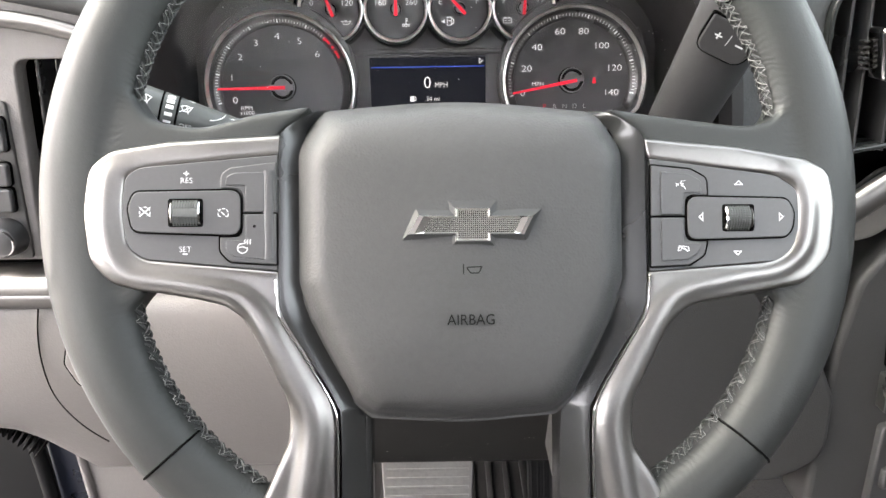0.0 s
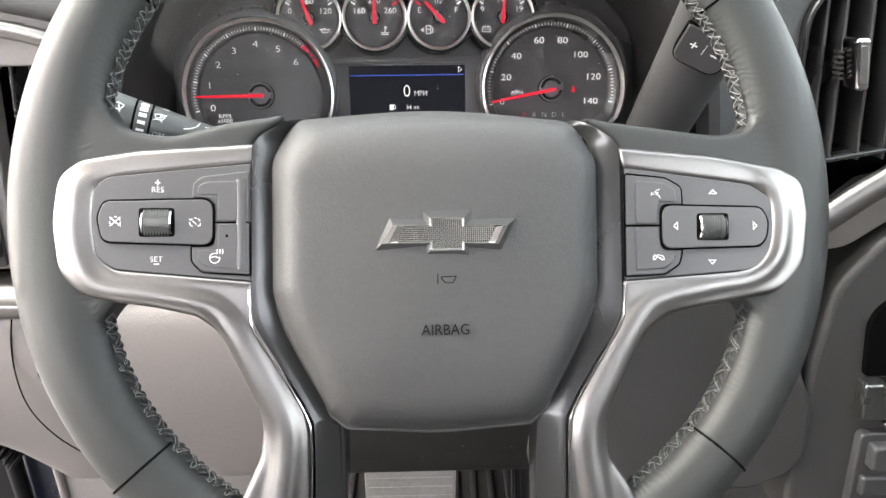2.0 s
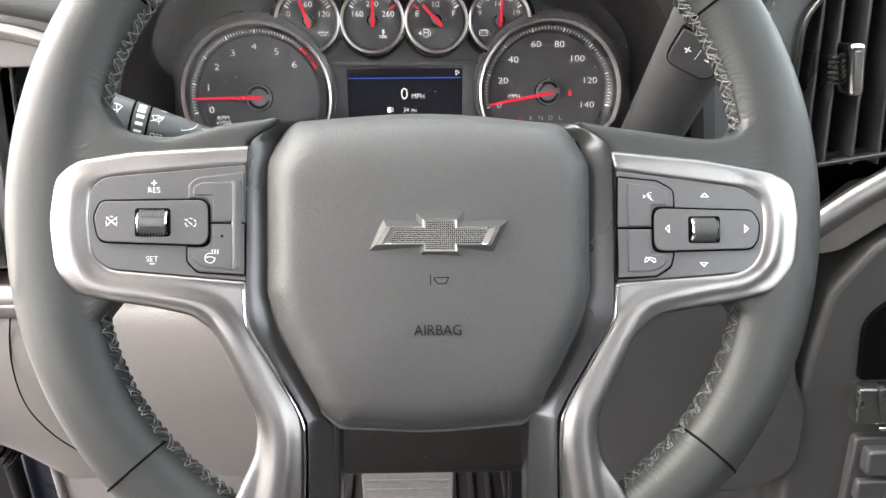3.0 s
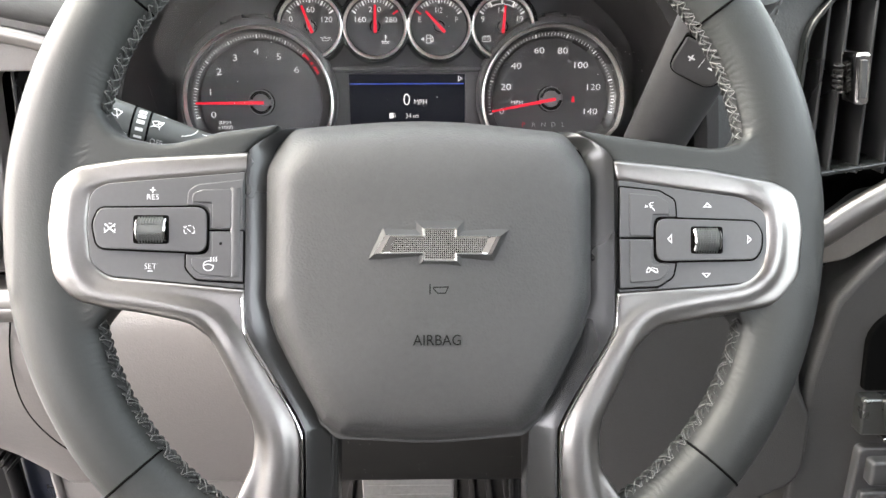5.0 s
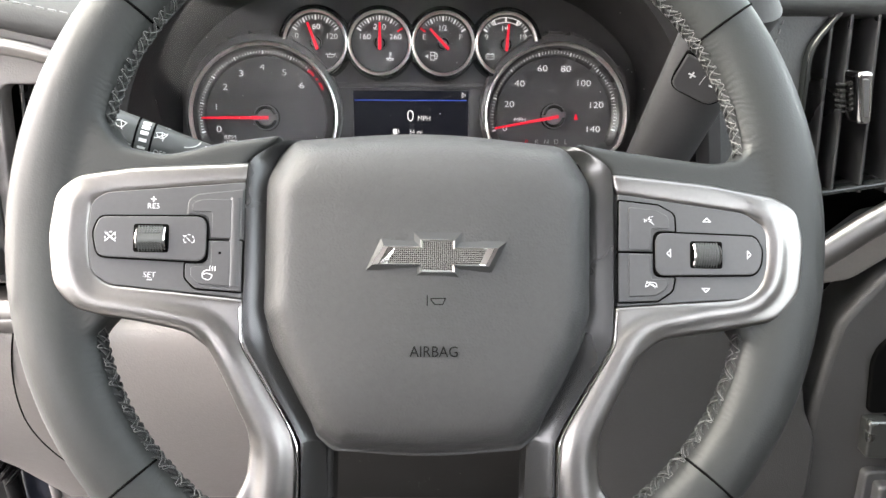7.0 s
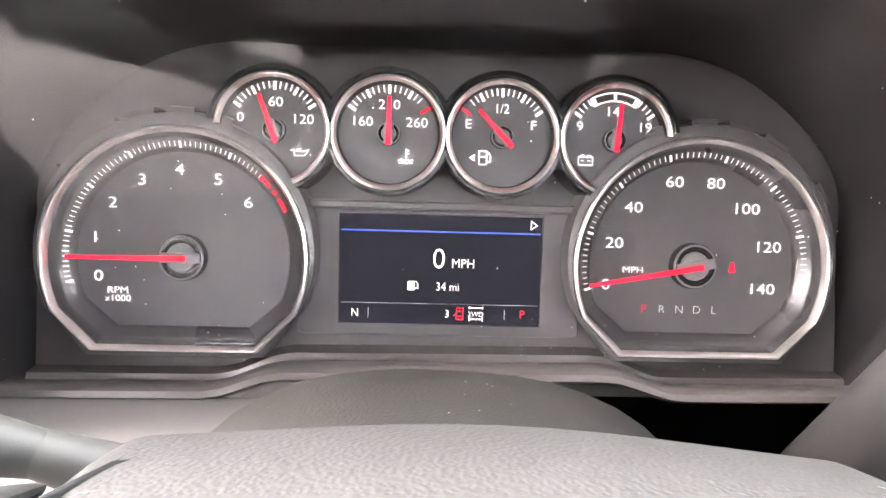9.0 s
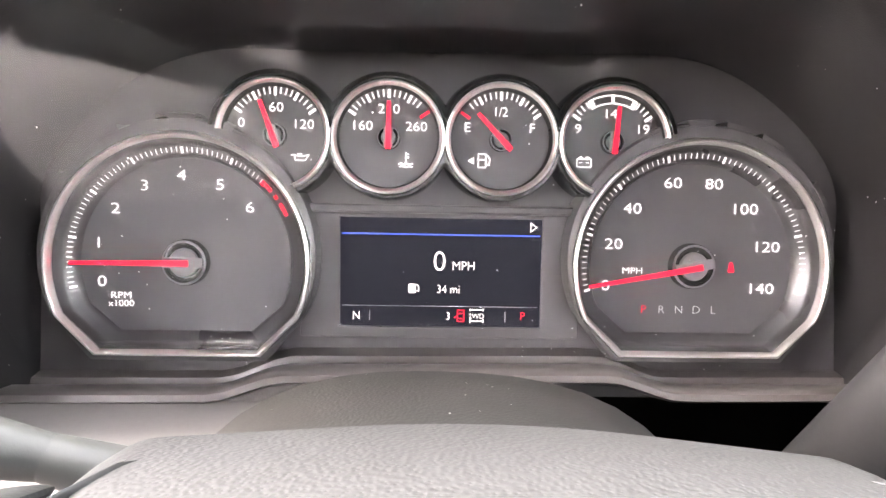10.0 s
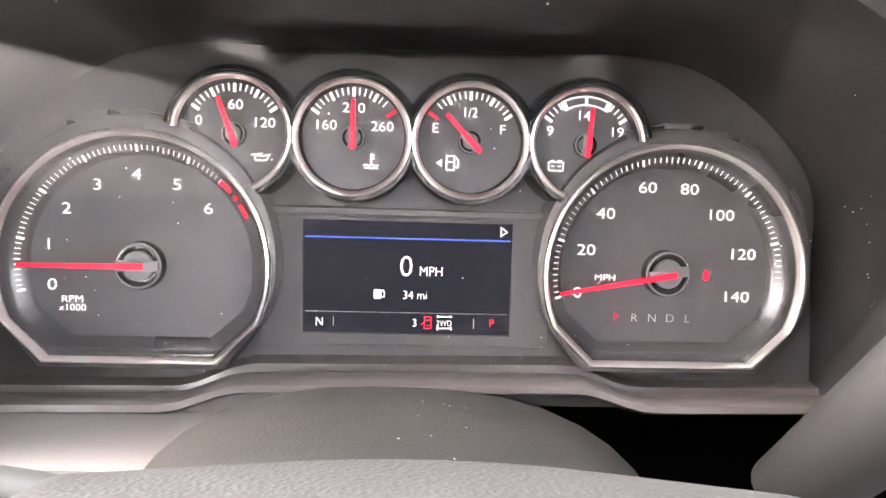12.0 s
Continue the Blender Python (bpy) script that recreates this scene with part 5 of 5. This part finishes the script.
for n, cx, rx, up, dn in ((-30, -2, 44, 30, 30), (-54, -4, 58, 44, 40), (-75, -6, 68, 52, 44), (-120, -7, 82, 61, 48), (-150, -6, 88, 59, 50), (-175, -6, 92, 58, 52), (-230, -6, 96, 58, 56), (-300, -4, 96, 54, 58)):
    row = []
    for k in range(48):
        a = 2 * math.pi * k / 48
        c, s = math.cos(a), math.sin(a)
        q = (abs(c) ** 2.5 + abs(s) ** 2.5) ** (-1 / 2.5)
        row.append(((cx + rx * c * q) * 0.001, (up if s > 0 else dn) * s * q * 0.001, n * 0.001))
    secs.append(row)
for name, a, b in (("upper_shell", 0, 24), ("lower_shell", 24, 48)):
    sub = [[r[k % 48] for k in range(a, b + 1)] for r in secs]
    lid = Vector((sum(p[0] for p in sub[0]) / 25, 0, sub[0][0][2]))
    sub.insert(0, [tuple(lid.lerp(Vector(p), 0.55)) for p in sub[0]])
    bm = loft_bm(sub)
    bmesh.ops.recalc_face_normals(bm, faces=bm.faces)
    part(name, bm, SHROUD if name == "upper_shell" else COLUMN, shroud)


def lever(name, a, b, r0, r1, flat, label, category, material, sharp=1.0):
    """A tapered arm from its root a to its end b."""
    ob = thing(name, Matrix.Translation(a), label, category)
    d = Vector(b) - Vector(a)
    pts, rad = [], []
    for k in range(15):
        f = k / 14
        pts.append(d * f)
        rr = r0 + (r1 - r0) * f
        rad.append(rr * (1 if f < 0.93 else math.sqrt(max(0.02, 1 - ((f - 0.93) / 0.075) ** 2))))
    part("arm", tube_bm(pts, rad, 28, flat=flat, up=(0, 1, 0)), material, ob)
    return ob, d


st, d = lever("wiper_stalk", (-0.0824, 0.1067, 0.8049), (-0.174, 0.084, 0.8365), 0.0056, 0.0172, 0.95, "dark grey multifunction stalk with white wiper symbols", "stalk", STALK)
part("stalk_root", tube_bm([Vector((0.005, 0.0017, -0.0026)) * k for k in (-0.5, 0, 1, 3, 5, 6)], [0.0050, 0.0056, 0.0062, 0.0072, 0.0085, 0.009], 20), STALK, st)
along = d.normalized()
out = Vector((0.0, -1.0, 0.62))
out = (out - along * out.dot(along)).normalized()
up = out.cross(-along).normalized()


def sr(f):
    return 0.0056 + 0.0116 * f


def on_stalk(f, side):
    """A spot on the arm's skin: share of the way out, and the way round it in metres."""
    f -= 0.084 * f * (1 - f)
    a = side / sr(f)
    o = out * math.cos(a) + up * math.sin(a)
    m = Matrix((-along, o.cross(-along), o)).transposed().to_4x4()
    return Matrix.Translation(d * f + o * (sr(f) - 0.0001)) @ m


def ring_on(f0, f1, grow, material, name, label=""):
    part(name, tube_bm([d * f0, d * f1], [sr(f0) + grow, sr(f1) + grow], 28, flat=0.97, up=(0, 1, 0)), material, st, label)


ring_on(0.525, 0.536, 0.0003, GAP, "collar_gap")
ring_on(0.606, 0.617, 0.0003, GAP, "collar_gap")
ring_on(0.898, 0.908, 0.0003, GAP, "collar_gap")
for k, (a, w) in enumerate(((0.009, 1.7), (0.0055, 1.5), (0.002, 1.3), (-0.002, 1.1), (-0.006, 0.8), (-0.010, 0.6))):
    plate("collar_mark", [(-1.9, -w * 0.8), (1.9, -w * 0.8), (1.9, w * 0.8), (-1.9, w * 0.8)], 0.0, 0.3, WHITE, st, "white collar mark", 0.05, 1, on_stalk(0.591, a))


def signs(lines, f, side, w=0.5, k=1.0):
    ob = strokes("wiper_sign", lines, w, 0, WHITE, st, 0.35, (0, 0), k)
    ob.data.transform(on_stalk(f, side))
    return ob


wiper = [[(-3, 1.6), (0, 2.6), (3, 1.6), (1.4, -1.4), (-1.4, -1.4), (-3, 1.6)], [(0, 2.2), (1.6, -3.0)]]
signs(wiper, 0.71, 0.003, 0.4, 0.95)
signs(wiper + [[(-3.4, -2.4), (3.4, 2.6)]], 0.51, 0.003, 0.38, 0.9)
signs([[(-1.2, 1.3), (1.6, 0), (-1.2, -1.3), (-1.2, 1.3)]], 0.66, -0.0062, 0.7, 0.8)
signs([[(-2.6, 0), (-1, 1.4), (-1, -1.4), (-2.6, 0)], [(2.6, 0), (1, 1.4), (1, -1.4), (2.6, 0)]], 0.25, 0.002, 0.4, 0.9)
signs([[(-3.4, 0), (3.0, 0.6)]], 0.25, 0.0050, 0.4, 0.9)
signs([arc(0, 0, 11, -70, -5, 12)], 0.42, 0.0075, 0.4)
plate("stalk_button", fillet([(-9, -5, 1), (9, -5, 1), (6, 4, 2), (-5, 4, 2)], 2, 4), -2.0, 0.8, GLOSSY, st, "black stalk button", 0.3, 2, on_stalk(0.30, -0.008))
ob = letters("lettering", "OFF", 0, 0, 0, 2.7, WHITE, st, 0.35, 0, 0.95)
ob.data.transform(on_stalk(0.50, -0.0062))
ob = letters("lettering", "1x", 0, 0, 0, 2.6, WHITE, st, 0.35, 0, 0.95)
ob.data.transform(on_stalk(0.49, 0.0115))

lv, d2 = lever("shift_lever", (0.162, 0.230, 0.7324), (0.188, 0.110, 0.9088), 0.0185, 0.0240, 0.80, "dark grey column shift lever with a plus and minus key", "shift lever", LEVER)
ax = d2.normalized()
nn = Vector((-0.25, -1, 0.10))
nn = (nn - ax * nn.dot(ax)).normalized()
LM = Matrix((nn.cross(ax) * -1, ax, nn)).transposed().to_4x4()
if LM.to_3x3().determinant() < 0:
    LM = Matrix((nn.cross(ax), ax, nn)).transposed().to_4x4()
PAD = Matrix.Translation(d2 * 0.735 + nn * 0.0165) @ LM @ pose(0, 0, 0, 0, 0, -8)
pad = fillet([(-15.5, 12, 1.5), (15.5, 12, 1.5), (14, -12, 8), (-14, -12, 8)], 3, 6)
plate("key_gap", grown(pad, 0.9), -3, 2.4, GAP, lv, "", 0.2, 2, PAD)
plate("tap_key", pad, -3, 3.4, PLASTIC, lv, "black tap shift key", 1.2, 3, PAD)
for lines, at in (([[(-2.2, 0), (2.2, 0)], [(0, -2.2), (0, 2.2)]], (-6.5, 1.5)), ([[(-2.2, 0), (2.2, 0)]], (6.8, 0.5)), ([[(0, -3.6), (0, 3.6)]], (0, 1.5))):
    ob = strokes("key_sign", lines, 0.9 if lines[0][0][0] else 0.35, 3.4, WHITE, lv, 0.12, at)
    ob.data.transform(PAD)


def pedal(name, x0, x1, z0, z1, y, tilt, ribs, label, upright=False):
    ob = thing(name, Matrix.Translation(((x0 + x1) / 2000, y, z0 / 1000)) @ pose(0, 0, 0, 90 - tilt), label, "pedal")
    w, h = (x1 - x0) / 2, z1 - z0
    plate("pad", fillet([(-w * 0.94, 0, 12), (w * 0.94, 0, 12), (w, h, 14), (-w, h, 14)], 12, 6), -8, 0, PEDAL if not upright else RUBBER, ob, "", 2.0)
    for k in range(ribs):
        if upright:
            x = -w + 6 + k * (2 * w - 12) / (ribs - 1)
            q = [(x - 1.6, 5), (x + 1.6, 5), (x + 1.6, h - 5), (x - 1.6, h - 5)]
        else:
            zz = 8 + k * (h - 16) / (ribs - 1)
            q = [(-w + 7, zz - 1.8), (w - 7, zz - 1.8), (w - 7, zz + 1.8), (-w + 7, zz + 1.8)]
        plate("tread_rib", q, -1, 1.2, PEDAL if not upright else RUBBER, ob, "", 0.8)
    bm = box_bm(-0.008, 0.008, h * 0.0005, h * 0.0005 + 0.016, -0.30, -0.006, 0.002)
    part("arm", bm, PLASTIC, ob)
    return ob


pedal("brake_pedal", -78, 44, 225, 300, 0.44, 20, 6, "worn grey ribbed rubber brake pedal")
pedal("accelerator_pedal", 118, 156, 200, 325, 0.46, 20, 4, "black upright ribbed accelerator pedal", True)
mat_top = thing("floor_mat", Matrix.Translation((0, 0.45, 0.052)), "black ribbed rubber floor mat on the cab floor", "floor mat")
part("mat", box_bm(-0.30, 0.24, -0.40, 0.30, 0.0, 0.012, 0.004), RUBBER, mat_top)
for k in range(18):
    x = -0.28 + 0.03 * k
    part("mat_rib", box_bm(x - 0.005, x + 0.005, -0.38, 0.28, 0.010, 0.018, 0.002), RUBBER, mat_top)

# ---- cab ----
tagged(part("floor", box_bm(-0.9, 0.9, -1.65, 1.2, -0.10, 0.05), CARPET), "black carpeted cab floor", "floor", kind="structure")
tagged(part("wall_front", box_bm(-0.9, 0.9, 0.92, 1.0, -0.05, 1.0), CARPET), "dark carpeted firewall under the windscreen", "wall", kind="structure")
tagged(part("ground", box_bm(-300, 300, -300, 300, -0.75, -0.70), ASPHALT), "grey asphalt ground under the truck", "ground", kind="structure")
tagged(part("roof", box_bm(-0.85, 0.85, -1.65, -0.28, 1.46, 1.52), TRIMWALL), "light grey cab roof lining", "ceiling", kind="structure")
tagged(part("wall_right", box_bm(0.85, 0.90, -1.6, 1.2, -0.05, 0.97), SEATDARK), "grey right cab side below its window", "wall", kind="structure")
# unseen rear wall, its height chosen for how much light enters from behind
tagged(part("wall_rear", box_bm(-0.85, 0.85, -1.72, -1.66, -0.05, 1.34), SEATDARK), "added dark grey rear wall, open above to let light in", "wall", kind="structure")
tagged(part("wall_left", box_bm(-0.90, -0.86, -1.6, 1.2, -0.05, 0.10), PLASTIC), "black sill of the open driver's doorway", "wall", kind="structure")

# unseen pale block in the seat's place, added to bounce light at the wheel
tagged(part("wall_bounce", box_bm(-0.55, 0.30, -1.0, -0.28, 0.05, 0.42, 0.03), TRIMWALL), "added light grey block behind the wheel, bouncing light onto it", "wall", kind="structure")
# unseen wall and post, added to cut the sky light from the left rear
tagged(part("wall_left_rear", box_bm(-0.90, -0.86, -1.65, -0.36, 0.10, 0.96), SEATDARK), "added dark grey wall limiting light from the left rear", "wall", kind="structure")
tagged(part("wall_left_post", box_bm(-0.90, -0.86, -0.56, -0.36, 0.96, 1.46), SEATDARK), "added dark grey post blocking light behind the open doorway", "wall", kind="structure")

# roof posts
for x in (-0.87, 0.87):
    tagged(part("post", box_bm(x - 0.03, x + 0.03, -1.65, -1.5, 0.05, 1.50, 0.01), TRIMWALL), "grey rear roof post", "post", kind="structure")
    tagged(part("post", tube_bm([(x, 0.95, 0.95), (x * 0.97, 0.35, 1.25), (x * 0.95, -0.28, 1.49)], 0.045, 12), TRIMWALL), "grey windscreen post", "post", kind="structure")

# clear lens over the gauges, with dust on it
CLEAR = bpy.data.materials.new("clear_lens")
CLEAR.use_nodes = True
n, l = CLEAR.node_tree.nodes, CLEAR.node_tree.links
n.remove(n["Principled BSDF"])
tr, gl, mx, fr, pw, sc = n.new("ShaderNodeBsdfTransparent"), n.new("ShaderNodeBsdfGlossy"), n.new("ShaderNodeMixShader"), n.new("ShaderNodeLayerWeight"), n.new("ShaderNodeMath"), n.new("ShaderNodeMath")
gl.inputs["Roughness"].default_value = 0.07
fr.inputs["Blend"].default_value = 0.5
pw.operation, pw.inputs[1].default_value = "POWER", 5.0
sc.operation, sc.inputs[1].default_value, sc.inputs[2].default_value = "MULTIPLY_ADD", 0.6, 0.022
l.new(fr.outputs["Facing"], pw.inputs[0])
l.new(pw.outputs[0], sc.inputs[0])
l.new(sc.outputs[0], mx.inputs[0])
l.new(tr.outputs[0], mx.inputs[1])
l.new(gl.outputs[0], mx.inputs[2])
dust, spot, cut, big, less, mul, mx2 = n.new("ShaderNodeBsdfDiffuse"), n.new("ShaderNodeTexVoronoi"), n.new("ShaderNodeMath"), n.new("ShaderNodeTexNoise"), n.new("ShaderNodeMath"), n.new("ShaderNodeMath"), n.new("ShaderNodeMixShader")
tc = n.new("ShaderNodeTexCoord")
dust.inputs["Color"].default_value = (0.7, 0.7, 0.7, 1)
spot.inputs["Scale"].default_value = 160
cut.operation, cut.inputs[1].default_value = "LESS_THAN", 0.05
big.inputs["Scale"].default_value = 22
less.operation, less.inputs[1].default_value = "GREATER_THAN", 0.56
mul.operation = "MULTIPLY"
l.new(tc.outputs["Object"], spot.inputs["Vector"])
l.new(tc.outputs["Object"], big.inputs["Vector"])
l.new(spot.outputs["Distance"], cut.inputs[0])
l.new(big.outputs["Fac"], less.inputs[0])
l.new(cut.outputs[0], mul.inputs[0])
l.new(less.outputs[0], mul.inputs[1])
l.new(mul.outputs[0], mx2.inputs[0])
l.new(mx.outputs[0], mx2.inputs[1])
l.new(dust.outputs[0], mx2.inputs[2])
l.new(mx2.outputs[0], n["Material Output"].inputs["Surface"])
lens_bm = (thicken(loft_bm([[(x + 0.002, y, z) for x in (-0.19, -0.1, 0, 0.1, 0.19)] for y, z in ((0.290, 0.754), (0.262, 0.80), (0.238, 0.85), (0.215, 0.905), (0.207, 0.925))]), 0.0015))
lens_bm.transform(CLUSTER.inverted() @ NEST)
cover = part("lens", lens_bm, CLEAR, cluster, "dusty clear plastic lens")
cover.visible_shadow = False

# rubber boot of the door wiring, by the open door
boot = thing("wiring_boot", Matrix.Translation((-0.47, 0.31, 0.47)), "black ribbed rubber wiring boot by the door", "wiring boot")
for k in range(14):
    f = k / 13
    bm = lathe_bm([(8, 0), (13, 1.6), (8, 3.2)], 24)
    bm.transform(Matrix.Translation((0.066 * f, -0.01 * f, 0.012 - 0.035 * f * f)) @ pose(0, 0, 0, 0, 95 + 35 * f, 0))
    part("rib", bm, RUBBER, boot)
jamb = thing("door_jamb", Matrix.Translation((-0.50, 0.30, 0.05)), "black painted door jamb beside the open doorway", "door jamb")
part("post", box_bm(-0.20, 0.05, 0.07, 0.14, 0.0, 0.62, 0.01), JAMB, jamb)
part("sill_panel", box_bm(0.052, 0.16, 0.065, 0.12, 0.0, 0.62, 0.008), NAVY, jamb, "dark blue painted panel")
part("edge_trim", tube_bm([(0.142, 0.0, 0.0), (0.138, 0.0, 0.25), (0.133, 0.0, 0.46)], 0.005, 10), LIGHTPANEL, jamb, "light grey trim edge")
part("seal", tube_bm([(0.055, 0.055, 0.0), (0.052, 0.055, 0.30), (0.045, 0.055, 0.55)], 0.008, 10), RUBBER, jamb, "black rubber door seal")

# tinted glass of the cab
GLASS = bpy.data.materials.new("tinted_glass")
GLASS.use_nodes = True
n, l = GLASS.node_tree.nodes, GLASS.node_tree.links
n.remove(n["Principled BSDF"])
tr, gl, mx = n.new("ShaderNodeBsdfTransparent"), n.new("ShaderNodeBsdfGlossy"), n.new("ShaderNodeMixShader")
tr.inputs["Color"].default_value = (0.925, 0.965, 0.945, 1)
gl.inputs["Roughness"].default_value = 0.02
mx.inputs[0].default_value = 0.05
l.new(tr.outputs[0], mx.inputs[1])
l.new(gl.outputs[0], mx.inputs[2])
l.new(mx.outputs[0], n["Material Output"].inputs["Surface"])
bm = thicken(loft_bm([[(x, y - 0.05 * abs(x / 0.8) ** 2, z) for x in (-0.8, -0.4, 0.0, 0.4, 0.8)] for y, z in ((0.97, 0.95), (0.35, 1.25), (-0.26, 1.49))]), 0.005)
tagged(part("window_1", bm, GLASS), "clear green-tinted windscreen glass", "window", kind="structure")
tagged(part("window_2", box_bm(0.872, 0.877, -1.0, 0.9, 0.97, 1.46), GLASS), "clear green-tinted side window glass", "window", kind="structure")
